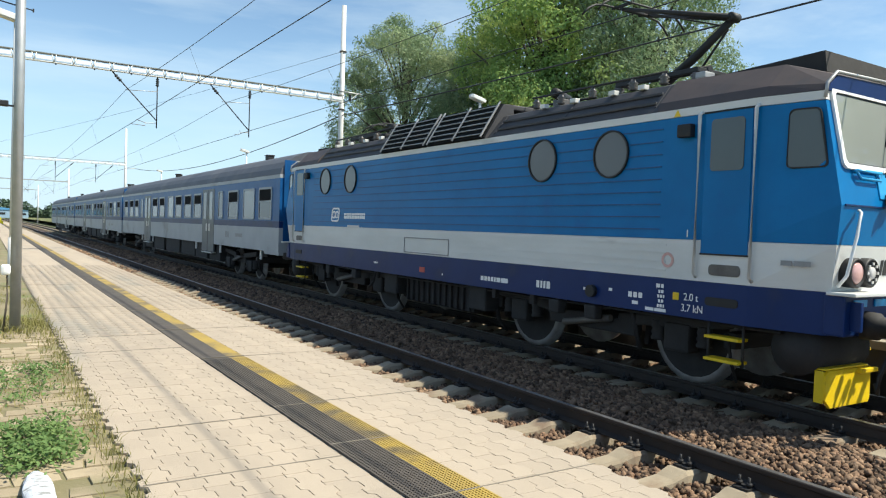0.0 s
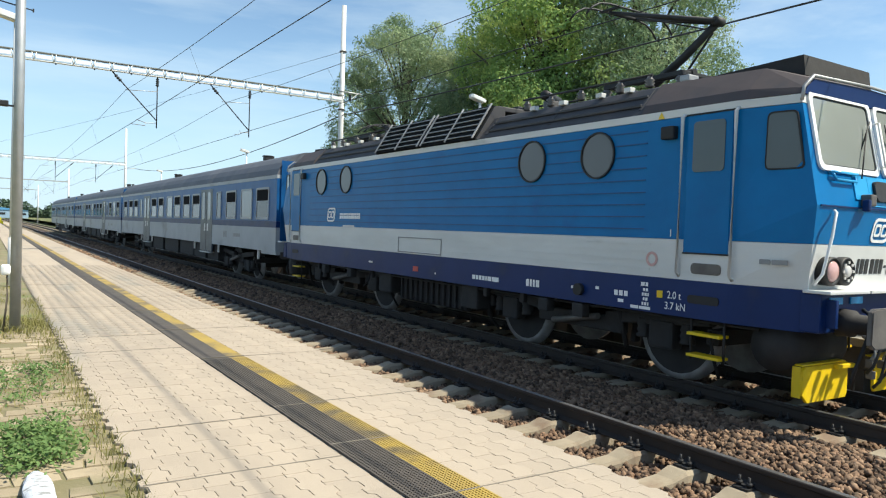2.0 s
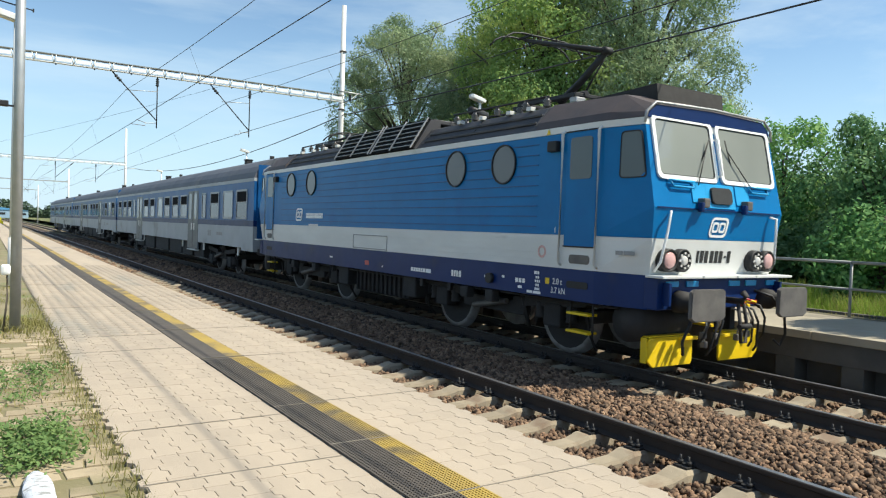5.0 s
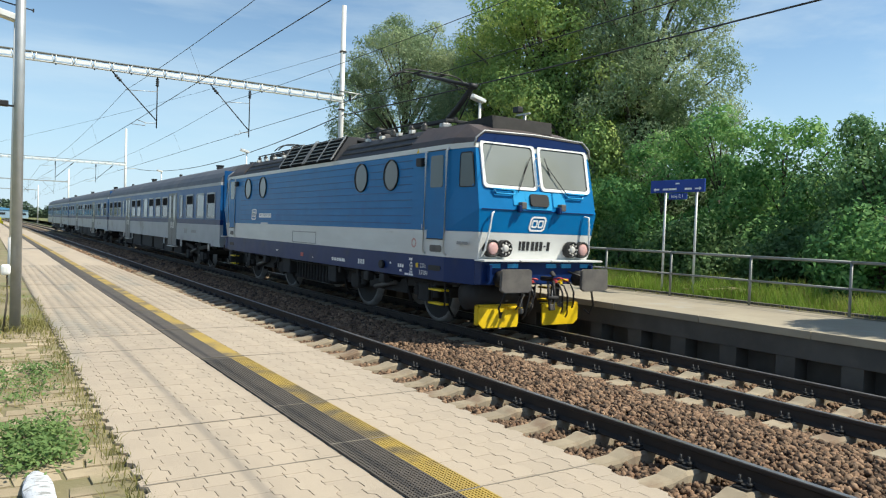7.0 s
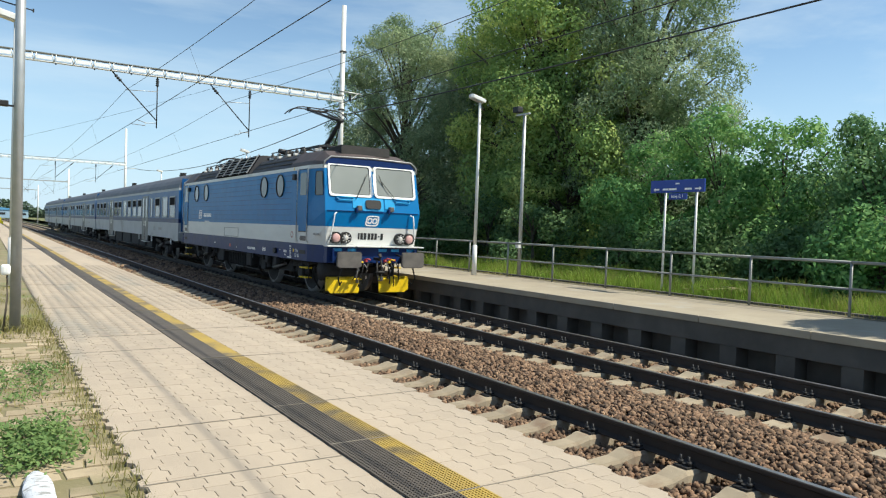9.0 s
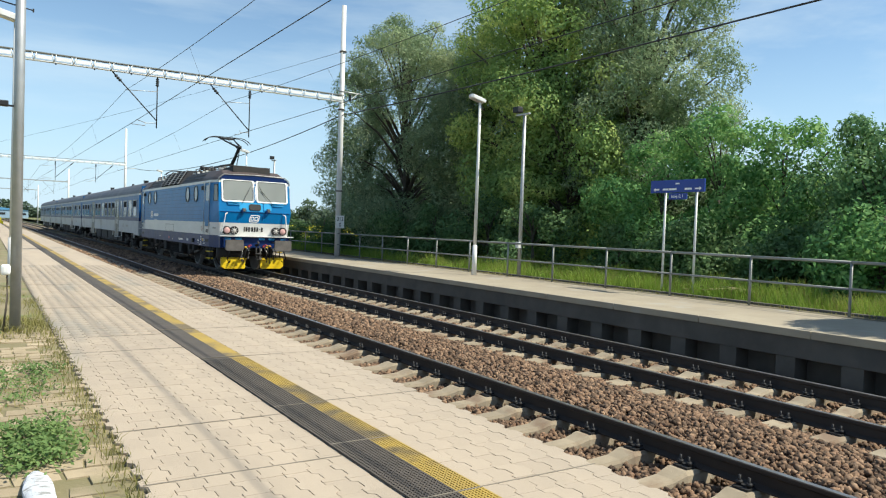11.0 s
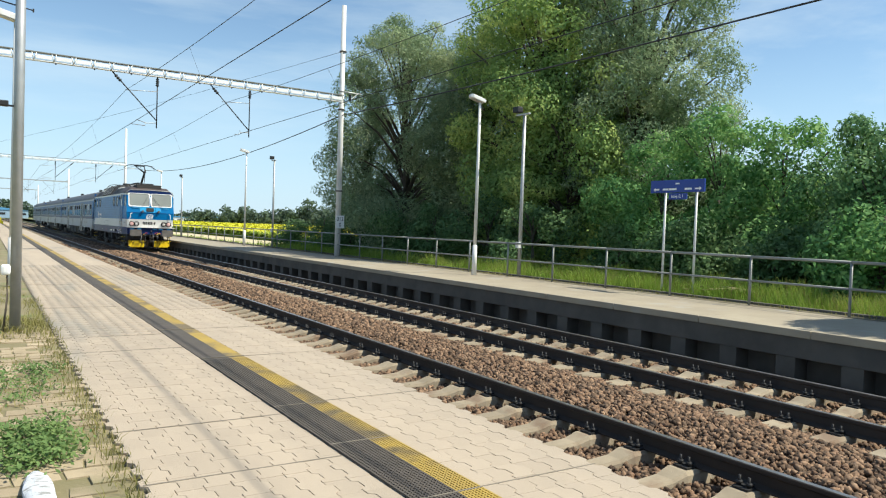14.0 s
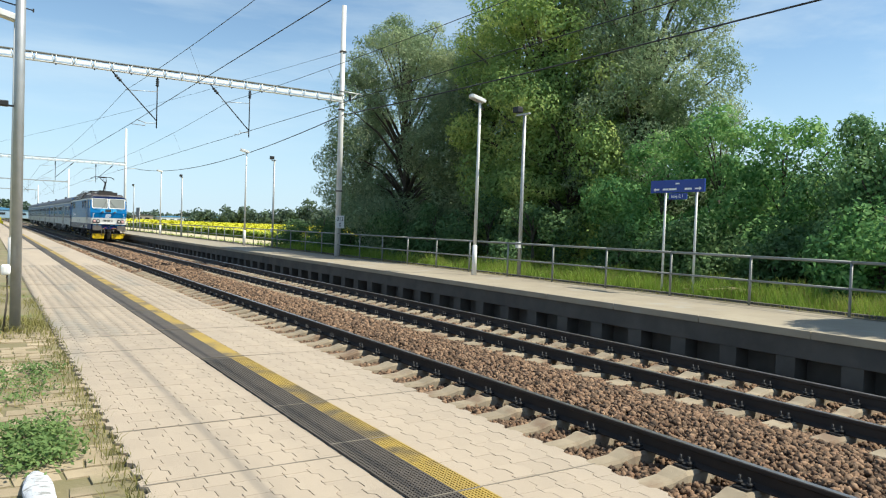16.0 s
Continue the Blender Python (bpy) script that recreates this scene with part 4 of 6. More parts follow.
        for k, (dx, dz, cc) in enumerate(((0.28, 0.98, 0.40), (0.40, 0.95, 0.33), (0.55, 1.0, 0.5))):
            h = part("air_hose", tubem([(s * dx, -0.26, dz), (s * dx, -0.42, dz - 0.03), (s * (dx + 0.05), -0.47, dz - 0.2), (s * (dx + 0.10), -0.42, cc + 0.08), (s * (dx + 0.12), -0.36, cc)], 0.017, 8), M_RUBBER, L, "black rubber air hose")
            part("hose_tap", boxm(s * dx, -0.30, dz + 0.01, 0.06, 0.10, 0.06, 0.01), M_RED if k != 1 else M_PLOW, h)
            ends.append(h)
        h = part("jumper_cable", tubem([(s * 0.62, -0.27, 1.17), (s * 0.75, -0.46, 1.1), (s * 1.02, -0.50, 0.82), (s * 1.12, -0.46, 0.55), (s * 1.05, -0.42, 0.38), (s * 0.98, -0.36, 0.46)], 0.021, 8), M_RUBBER, L, "thick black jumper cable")
        ends.append(h)
    for x, z0, z1, bend in ((-0.62, 0.90, 0.62, 0.10), (-0.50, 0.86, 0.50, -0.06), (-0.36, 0.92, 0.60, 0.08), (0.20, 0.92, 0.56, -0.05), (0.34, 0.88, 0.60, 0.07)):
        h = part("hose_hook", tubem([(x, -0.22, z0), (x + bend * 0.4, -0.36, z0 - 0.02), (x + bend, -0.39, (z0 + z1) / 2), (x + bend * 0.6, -0.34, z1)], 0.014, 6), M_SLAT, L, "pale steel hose end hanging from the beam")
        part("coupling_head", boxm(x + bend * 0.6, -0.34, z1 - 0.03, 0.07, 0.08, 0.09, 0.015), M_STEEL, h)
        ends.append(h)
    for x, z, m in ((0.30, 1.03, M_RED), (0.42, 1.0, M_PLOW), (-0.30, 1.02, M_RED)):
        ends.append(part("cock_handle", tubem([(x, -0.24, z), (x + 0.05, -0.34, z + 0.03), (x + 0.13, -0.35, z + 0.01)], 0.017, 6), m, L, "painted cock handle"))
    for s in (-1, 1):
        ends.append(part("beam_bracket", boxm(s * 1.20, -0.24, 1.14, 0.05, 0.14, 0.30, 0.01), M_NAVY, L))
    bm = bmesh.new()
    tube(bm, [(0, -0.26, 1.05), (0, -0.52, 1.05), (0, -0.58, 1.12), (0, -0.52, 1.17)], 0.045, 8)
    hook = part("coupling_hook", bm, M_UNDER, L, "black draw hook with hanging screw coupling")
    part("coupling_link", tubem([(-0.06, -0.5, 1.02), (-0.07, -0.55, 0.75), (-0.05, -0.56, 0.50), (0.05, -0.56, 0.50), (0.07, -0.55, 0.75), (0.06, -0.5, 1.02)], 0.025, 8), M_UNDER, hook)
    part("coupling_screw", tubem([(-0.12, -0.57, 0.72), (0.12, -0.57, 0.72)], 0.035, 8), M_UNDER, hook)
    ends.append(hook)
    for o in ends:
        both_ends(o)

    # side markings
    def mark(y, z, x=-1.476):
        return on_side(y, z, x)
    letters("2.0 t", 0.13, mark(1.55, 1.165), M_TRAINWHITE, L, "weight_lettering", squash=0.9)
    letters("3.7 kN", 0.13, mark(1.53, 1.03), M_TRAINWHITE, L, "force_lettering", squash=0.9)
    letters("1", 0.13, mark(1.64, 1.93), M_TRAINWHITE, L, "cab_numeral")
    bars(L, (1,), mark(1.77, 1.165), 0.09, M_PLOW, "yellow_square")
    bars(L, (1.2, 0.8), mark(2.02, 1.27), 0.05, M_TRAINWHITE)
    for k in range(4):
        bars(L, (0.7, 0.9, 0.5)[: 2 + k % 2], mark(2.0, 1.20 - 0.06 * k), 0.04, M_TRAINWHITE)
    bars(L, (3.4, 4.5), mark(2.08, 0.965), 0.04, M_TRAINWHITE)
    bars(L, (0.9, 0.9, 0.9), mark(2.42, 1.12), 0.07, M_TRAINWHITE)
    bars(L, (2.2,), mark(2.42, 1.02), 0.045, M_TRAINWHITE)
    bars(L, (1.1, 1.0, 0.9, 0.9, 0.6, 1.4, 2.4), mark(5.5, 1.08), 0.075, M_TRAINWHITE, "vehicle_code_bar", 0.3)
    bars(L, (0.6, 0.4, 0.4, 0.7), mark(4.25, 1.1), 0.11, M_TRAINWHITE, "grid_mark", 0.25)
    bars(L, (2.0,), mark(7.84, 1.09), 0.10, M_RED, "red_label")
    bars(L, (1.2,), mark(7.1, 1.05), 0.035, M_TRAINWHITE)
    bars(L, (1.6,), mark(3.35, 1.12), 0.04, M_TRAINWHITE)
    bars(L, (1.6,), mark(2.86, 1.15), 0.04, M_TRAINWHITE)
    bars(L, (0.5, 2.0, 1.3), mark(9.8, 1.12), 0.04, M_TRAINWHITE)
    bars(L, (2.2, 3.2), on_side(0.28, 1.65, -1.432) @ pose(0, 0, 0, 0, 5, 0), 0.055, M_GREYBAR, "faded_bar")
    bm = bmesh.new()
    n = 20
    ring_prism(bm, [(0.095 * math.cos(2 * math.pi * k / n), 0.095 * math.sin(2 * math.pi * k / n)) for k in range(n)], [(0.06 * math.cos(2 * math.pi * k / n), 0.06 * math.sin(2 * math.pi * k / n)) for k in range(n)], mark(1.92, 1.60), 0.003)
    part("round_badge", bm, M_REDLENS, L)
    emblem(L, mark(12.0, 2.15, -1.478), 0.34, M_TRAINWHITE)
    bars(L, (0.8, 0.6, 0.6, 0.6, 0.5, 0.6, 1.0, 0.6, 0.5, 0.6, 0.6), mark(10.95, 2.12, -1.478), 0.13, M_TRAINWHITE, "name_bar", 0.15)
    bars(L, (14.0,), mark(11.0, 1.885, -1.478), 0.045, M_LGREY, "name_underline")
    bm = bmesh.new()
    ring_prism(bm, rounded(1.66, 0.31, 0.01, 1), rounded(1.62, 0.27, 0.01, 1), mark(7.75, 1.55), 0.006)
    part("access_hatch", bm, M_GREYBAR, L, "outlined access hatch")
    part("warning_triangle", prism(bmesh.new(), [(-0.05, -0.04), (0.05, -0.04), (0, 0.045)], mark(1.86, 3.405, -1.478), 0.003), M_PLOW, L, "small yellow warning triangle")
    # running gear
    bogie(L, 3.6, 3.2, 0.625)
    bogie(L, 11.9, 3.2, 0.625)
    for y in (2.0, 5.2, 10.3, 13.5):
        wheelset(L, y, 0.625, "worn bright steel tyre")
    part("transformer_tank", boxm(0, 7.75, 0.66, 2.3, 2.5, 0.55, 0.06), M_UNDER, L, "dark equipment box between the bogies")
    for k in range(12):
        part("cooling_fin", boxm(-1.17, 6.62 + 0.205 * k, 0.66, 0.06, 0.05, 0.50, 0.01), M_UNDER, L)
    for y in (9.9, 11.1, 12.9, 5.6, 4.6):
        part("pipe_bracket", boxm(-1.36, y, 0.84, 0.08, 0.10, 0.16, 0.015), M_UNDER, L)
    part("brake_pipe", tubem([(-1.30, 0.5, 0.88), (-1.30, 7.7, 0.86), (-1.30, 15.0, 0.88)], 0.02, 6), M_UNDER, L)
    for y in (2.75, 5.95, 9.6, 12.8):
        part("brake_hanger", tubem([(-1.15, y, 0.86), (-1.02, y - 0.04, 0.34)], 0.035, 6), M_UNDER, L)
        part("brake_shoe", boxm(-0.78, y, 0.55, 0.12, 0.09, 0.34, 0.02, m=pose(0, 0, 0, 8, 0, 0)), M_UNDER, L)
    for y, w in ((6.15, 0.5), (9.35, 0.55)):
        part("equipment_case", boxm(-1.15, y, 0.70, 0.4, w, 0.42, 0.04), M_UNDER, L)
    for y in (0.35, MIRROR - 0.35):
        bm = bmesh.new()
        lathe(bm, [(0.02, -0.55), (0.28, -0.5), (0.28, 0.5), (0.02, 0.55)], pose(-0.75, y, 0.72, 0, 90, 0), 20)
        part("air_tank", bm, M_UNDER, L)
    for y in (3.25, 4.0, 10.9, 12.4):
        part("side_box", boxm(-1.40, y, 0.80, 0.16, 0.22, 0.2, 0.03), M_UNDER, L)
    bm = bmesh.new()
    tube(bm, [(-1.46, 3.2, 1.1), (-1.54, 3.2, 1.1)], 0.085, 16)
    part("side_knob", bm, M_RUBBER, L)
    part("ground_cable", tubem([(-1.40, 9.9, 0.95), (-1.46, 9.9, 0.7), (-1.42, 10.2, 0.55), (-1.3, 10.3, 0.6)], 0.02, 6), M_RUBBER, L)

    # roof gear: insulators, conductors, two pantographs
    for k, y in enumerate((2.55, 3.1, 3.9, 4.6, 5.2, 10.2, 11.0, 11.8, 12.6, 13.2)):
        for x in (-0.95, 0.55):
            bm = bmesh.new()
            lathe(bm, [(0.04, 0), (0.075, 0.02), (0.04, 0.04), (0.075, 0.06), (0.04, 0.08), (0.075, 0.10), (0.04, 0.13), (0.03, 0.16)], pose(x, y, 3.93), 12)
            part("insulator", bm, M_INS, L, "grey-brown ribbed insulator")
        if k not in (4, 9):
            part("roof_clamp", boxm(-1.12, y + 0.2, 3.90, 0.10, 0.12, 0.07, 0.01), M_LGREY, L)
    for x in (-0.95, 0.55):
        part("roof_conductor", tubem([(x, 2.5, 4.10), (x, 5.3, 4.12)], 0.018, 6), M_DARK, L)
        part("roof_conductor", tubem([(x, 10.1, 4.12), (x, 13.3, 4.10)], 0.018, 6), M_DARK, L)
    part("roof_conductor", tubem([(0.1, 5.0, 4.22), (0.1, 7.7, 4.30), (0.1, 10.4, 4.22)], 0.02, 6), M_DARK, L)
    for y in (6.4, 8.0, 9.2):
        part("insulator", lathe(bmesh.new(), [(0.04, 0), (0.07, 0.03), (0.04, 0.06), (0.07, 0.09), (0.04, 0.12), (0.03, 0.2)], pose(0.1, y, 4.09), 10), M_INS, L)
    for y in (5.05, 10.6):
        bm = bmesh.new()
        lathe(bm, [(0.02, -0.35), (0.085, -0.33), (0.085, 0.33), (0.02, 0.35)], pose(-0.55, y, 4.17, 0, 90, 30), 14)
        part("circuit_breaker", bm, M_DARK, L)
        part("breaker_stand", boxm(-0.55, y, 4.02, 0.2, 0.2, 0.2, 0.02), M_INS, L)

    def pantograph(y, up, d):
        base = part("pantograph_base", box(bmesh.new(), -0.55, y, 4.16, 0.07, 1.5, 0.07, 0.01), M_DARK, L, "black pantograph base frame")
        part("side_bar", boxm(0.55, y, 4.16, 0.07, 1.5, 0.07, 0.01), M_DARK, base)
        for q in (-0.7, 0.7):
            part("cross_bar", boxm(0, y + q, 4.17, 1.15, 0.07, 0.06, 0.01), M_DARK, base)
            for s in (-0.55, 0.55):
                part("stand_insulator", lathe(bmesh.new(), [(0.05, -0.22), (0.085, -0.19), (0.05, -0.16), (0.085, -0.13), (0.05, -0.10), (0.085, -0.07), (0.05, -0.03)], pose(s, y + q, 4.15), 12), M_INS, base)
        hinge = Vector((0, y + 0.25 * d, 4.22))
        knee = Vector((0, y - 0.85 * d, 4.93)) if up else Vector((0, y - 0.95 * d, 4.30))
        head = Vector((0, y + 0.95 * d, 5.42)) if up else Vector((0, y + 0.9 * d, 4.34))
        part("spring_cylinder", tubem([Vector((-0.32, y - 0.75 * d, 4.20)), Vector((-0.32, y + 0.35 * d, 4.22))], 0.05, 10), M_DARK, base)
        part("lower_arm", tubem([hinge, hinge.lerp(knee, 0.5) + Vector((0, 0.03 * d, -0.05)), knee], 0.075, 10, 0.055), M_DARK, base, "black lower arm")
        part("guide_rod", tubem([hinge + Vector((0.12, -0.35 * d, -0.04)), knee + Vector((0.05, 0.12 * d, -0.12))], 0.018, 6), M_DARK, base)
        part("knee_joint", lathe(bmesh.new(), [(0.02, -0.09), (0.065, -0.08), (0.065, 0.08), (0.02, 0.09)], Matrix.Translation(knee) @ pose(0, 0, 0, 0, 90, 0), 14), M_DARK, base)
        upper = part("upper_arm", tube(tube(bmesh.new(), [knee + Vector((-0.06, 0, 0)), head + Vector((-0.28, 0, 0))], 0.045, 8, 0.028), [knee + Vector((0.06, 0, 0)), head + Vector((0.28, 0, 0))], 0.04, 8, 0.025), M_DARK, base)
        part("stay_rod", tubem([knee + Vector((0, 0.1 * d, -0.10)), head + Vector((0, -0.2 * d, -0.05))], 0.012, 6), M_DARK, upper)
        part("head_tube", tubem([head + Vector((-0.32, 0, 0)), head + Vector((0.32, 0, 0))], 0.03, 8), M_DARK, upper)
        for q in (-0.17, 0.17):
            pts = [(-0.97, -0.17), (-0.85, -0.05), (-0.7, 0.03), (-0.5, 0.06), (0.5, 0.06), (0.7, 0.03), (0.85, -0.05), (0.97, -0.17)]
            part("contact_strip", tubem([head + Vector((x, q, z)) for x, z in pts], 0.017, 8), M_DARK, upper, "curved contact strip with drooping horns")
        for s in (-0.3, 0.3):
            part("head_spring", boxm(head.x + s, head.y, head.z + 0.05, 0.04, 0.42, 0.04, 0.008), M_DARK, upper)

    pantograph(3.05, True, 1)
    pantograph(MIRROR - 3.05, False, -1)
    return L


LOCO = build_locomotive()


def build_coach():
    """A passenger coach, its near end at y = 0.28, 28.35 m long."""
    C = thing("passenger_coach", "blue and grey passenger coach with dark windows", "coach", group="coaches of the train")
    N, F, hw = 0.28, 28.6, 1.42
    z_roof = 3.33
    for name, z0, z1, material, w, lab in (("lower_body", 1.04, 1.76, M_COACHGREY, hw, "light grey lower body"), ("waist_strip", 1.764, 1.95, M_NAVY, hw, "dark blue waist strip"), ("upper_body", 1.954, 3.22, M_COACHBLUE, hw, "blue window band"), ("cornice", 3.224, 3.33, M_COACHGREY, hw + 0.004, "pale strip below the roof")):
        part(name, boxm(0, (N + F) / 2, (z0 + z1) / 2, 2 * w, F - N, z1 - z0), material, C, lab)
    prof = [(-1.43, 3.33), (-1.36, 3.52), (-1.2, 3.72), (-0.95, 3.90), (-0.6, 4.04), (0, 4.11), (0.6, 4.04), (0.95, 3.90), (1.2, 3.72), (1.36, 3.52), (1.43, 3.33)]
    part("roof", loco_roof_section(bmesh.new(), N, F, prof), M_COACHROOF, C, "dusty dark grey curved roof")
    for y in (4.4, 18.4):
        v = part("roof_vent", boxm(-0.35, y, 4.15, 0.24, 0.26, 0.14, 0.03), M_DARK, C)
        part("vent_cap", boxm(-0.35, y, 4.235, 0.28, 0.30, 0.04, 0.012), M_DARK, v)
    wins = [(1.53, 1.20), (3.15, 1.20), (4.90, 1.20), (6.47, 0.60), (9.83, 1.22), (11.5, 1.2), (13.25, 1.2), (14.85, 1.2), (16.8, 1.2), (18.5, 1.3), (22.1, 0.55), (23.7, 1.2), (25.4, 1.25), (27.3, 1.2)]
    for k, (y, w) in enumerate(wins):
        for s in (-1, 1):
            m = on_side(y, 2.49, -hw - 0.002) if s < 0 else pose(hw + 0.002, y, 2.49, 90, 0, 90)
            bm = bmesh.new()
            ring_prism(bm, rounded(w, 0.99, 0.08), rounded(w - 0.12, 0.87, 0.05), m, 0.022)
            fr = part("window", bm, M_COACHGREY, C, "grey-framed coach window")
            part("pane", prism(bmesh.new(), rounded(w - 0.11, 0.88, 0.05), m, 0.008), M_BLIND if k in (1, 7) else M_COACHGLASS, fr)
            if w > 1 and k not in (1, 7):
                # solid panel on the pane; its black paints the dim opening
                up = part("open_sash", boxm(s * (hw + 0.009), y, 2.745, 0.006, w - 0.13, 0.34), M_SASH, fr, "flat panel with an open sash's inner shade in its colour")
                part("transom", boxm(s * (hw + 0.014), y, 2.56, 0.02, w - 0.12, 0.035), M_COACHGREY, fr)
    for y in (8.2, 20.45):
        for s in (-1, 1):
            d = part("coach_door", boxm(s * (hw - 0.02), y, 1.93, 0.06, 1.72, 2.36, 0.01), M_COACHDOOR, C, "dark grey folding double door")
            for q in (-0.42, 0.42):
                m = on_side(y + q, 2.48, -hw - 0.011) if s < 0 else pose(hw + 0.011, y + q, 2.48, 90, 0, 90)
                part("door_pane", prism(bmesh.new(), rounded(0.40, 1.05, 0.06), m, 0.008), M_COACHGLASS if q > 0 else M_BLIND, d)
                part("door_notice", boxm(s * (hw + 0.013), y + q * 0.5, 1.66, 0.006, 0.16, 0.28), M_LGREY, d)
            part("door_step", boxm(s * (hw - 0.1), y, 0.70, 0.32, 1.5, 0.04, 0.008), M_LGREY, d)
            part("door_groove", boxm(s * (hw + 0.011), y, 1.93, 0.006, 0.03, 2.3), M_RUBBER, d)
    bars(C, (0.8, 0.8), on_side(5.6, 1.45, -hw - 0.003), 0.22, M_GREYBAR, "faded_emblem")
    bars(C, (6.5,), on_side(4.2, 1.45, -hw - 0.003), 0.12, M_GREYBAR, "faded_name_bar")
    bars(C, (3.5,), on_side(15.5, 1.42, -hw - 0.003), 0.14, M_GREYBAR, "faded_bar")
    for y in (N - 0.02, F + 0.02):
        part("end_plate", boxm(0, y, 2.55, 2.6, 0.03, 2.4), M_COACHBLUE, C)
        part("gangway", boxm(0, y + (-0.2 if y < 2 else 0.2), 2.3, 1.3, 0.42, 2.2, 0.08), M_RUBBER, C, "black rubber gangway")
    for y in (5.0, 24.0):
        bogie(C, y, 2.5, 0.46)
        for k in (-1.25, 1.25):
            wheelset(C, y + k, 0.46, "grimy steel coach tyre")
    # dark cases, enlarged and added to fill in the shade under the floor
    for y, w in ((7.6, 1.5), (9.6, 1.8), (11.9, 2.4), (14.9, 2.8), (18.0, 2.4), (20.6, 2.0)):
        part("underfloor_case", boxm(-0.3, y, 0.72, 2.0, w, 0.60, 0.04), M_UNDER, C)
    for y in (2.0, 6.6, 10.2, 19.2, 22.2):
        part("hanger", boxm(-1.36, y, 0.92, 0.05, 0.12, 0.34, 0.01), M_LGREY, C)
    part("end_skirt", boxm(0, 0.95, 1.00, 2.8, 1.3, 0.1), M_COACHGREY, C)
    return C


FIRST_COACH = 15.85
PITCH_COACH = 28.85
COACHES = [(build_coach(), FIRST_COACH)]
coach_wheels = [w for w in WHEELS if w[0].parent is COACHES[0][0]]
for k in (1, 2):
    c = copy_thing(COACHES[0][0], pose(0, 0, 0))
    COACHES.append((c, FIRST_COACH + k * PITCH_COACH))
    for o in c.children:
        if o.name.startswith("wheelset"):
            WHEELS.append((o, o.location.y, 0.46))
tagged(COACHES[2][0], "last grey-blue driving coach of the train", "coach")
# ---- near platform: line, tactile strip, margins ----
bm = bmesh.new()
box(bm, (WALK_X0 + EDGE_1) / 2, (FAR_PAVED + PY1) / 2, PLAT - 0.045, EDGE_1 - WALK_X0, PY1 - FAR_PAVED, 0.09)
part("pavement", bm, M_PAVER, None, "pale concrete paving of the platform", "structure")
bm = bmesh.new()
box(bm, (WALK_X0 + EDGE_1) / 2, (PY0 + 1.4) / 2, PLAT - 0.045, EDGE_1 - WALK_X0, 1.4 - PY0, 0.09)
part("pavement", bm, M_PAVER, None, "pale concrete paving of the platform", "structure")
part("paving_bed", boxm((WALK_X0 + EDGE_1) / 2 - 0.004, (1.4 + FAR_PAVED) / 2, PLAT - 0.05, EDGE_1 - WALK_X0 - 0.03, FAR_PAVED - 1.4, 0.084), mat("bedding_mortar", (0.26, 0.225, 0.17), (0.21, 0.18, 0.135), 6, 0.95), None, "sandy mortar bed in the paving joints", "structure")
strip = part("tactile_strip", boxm((STRIP_X0 + STRIP_X1) / 2, (PY0 + PY1) / 2, PLAT - 0.038, STRIP_X1 - STRIP_X0, PY1 - PY0, 0.09), M_GUIDE, None, "dark grey ribbed tactile guide strip", "structure")
line = part("warning_line", boxm((LINE_X1 + STRIP_X1) / 2, (PY0 + PY1) / 2, PLAT - 0.038, LINE_X1 - STRIP_X1, PY1 - PY0, 0.09), M_YELLOW, None, "worn yellow painted warning line", "structure")


def ribs(owner, x0, x1, material):
    """A fine raised grid over the strip."""
    bm = bmesh.new()
    n = int((x1 - x0) / 0.022)
    for k in range(n + 1):
        box(bm, x0 + 0.006 + k * (x1 - x0 - 0.012) / n, 4.1, PLAT + 0.010, 0.010, 5.6, 0.007)
    y = 1.3
    while y < 6.9:
        box(bm, (x0 + x1) / 2, y, PLAT + 0.0095, x1 - x0, 0.010, 0.006)
        y += 0.024
    part("rib_grid", bm, material, owner, kind="stuff")


ribs(strip, STRIP_X0, STRIP_X1, M_GUIDE)
ribs(line, STRIP_X1, LINE_X1, M_YELLOW)
for y in (2.95, 3.95, 4.95, 7.0, 9.0, 11.0):
    part("strip_joint", boxm((STRIP_X0 + LINE_X1) / 2, y, PLAT + 0.0125, LINE_X1 - STRIP_X0, 0.012, 0.005), M_JOINT, strip)
# a kerb lip and the verge behind the walkway
part("verge", boxm((WALK_X0 - 6.0) / 2, (PY0 + PY1) / 2, PLAT - 0.06, WALK_X0 + 6.0, PY1 - PY0, 0.07), mat("sandy_verge", (0.24, 0.20, 0.12), (0.17, 0.15, 0.075), 1.2, 0.95, bump=0.5, bscale=40, spots=(0.15, 0.17, 0.06), spot_scale=1.5, spot_cut=0.54), None, "sandy overgrown verge behind the paving", "structure")

rng = np.random.default_rng(5)


def grass_object(name, label, x, y, z, h, w, material, lean=0.5):
    v, q = blades(rng, x, y, z, h, w, lean)
    return link(name, mesh_np(name, v, q), material, None, label, "stuff")


def clustered(n, centres, spread):
    c = np.array(centres)[rng.integers(0, len(centres), n)]
    return c + rng.normal(size=(n, 2)) * spread


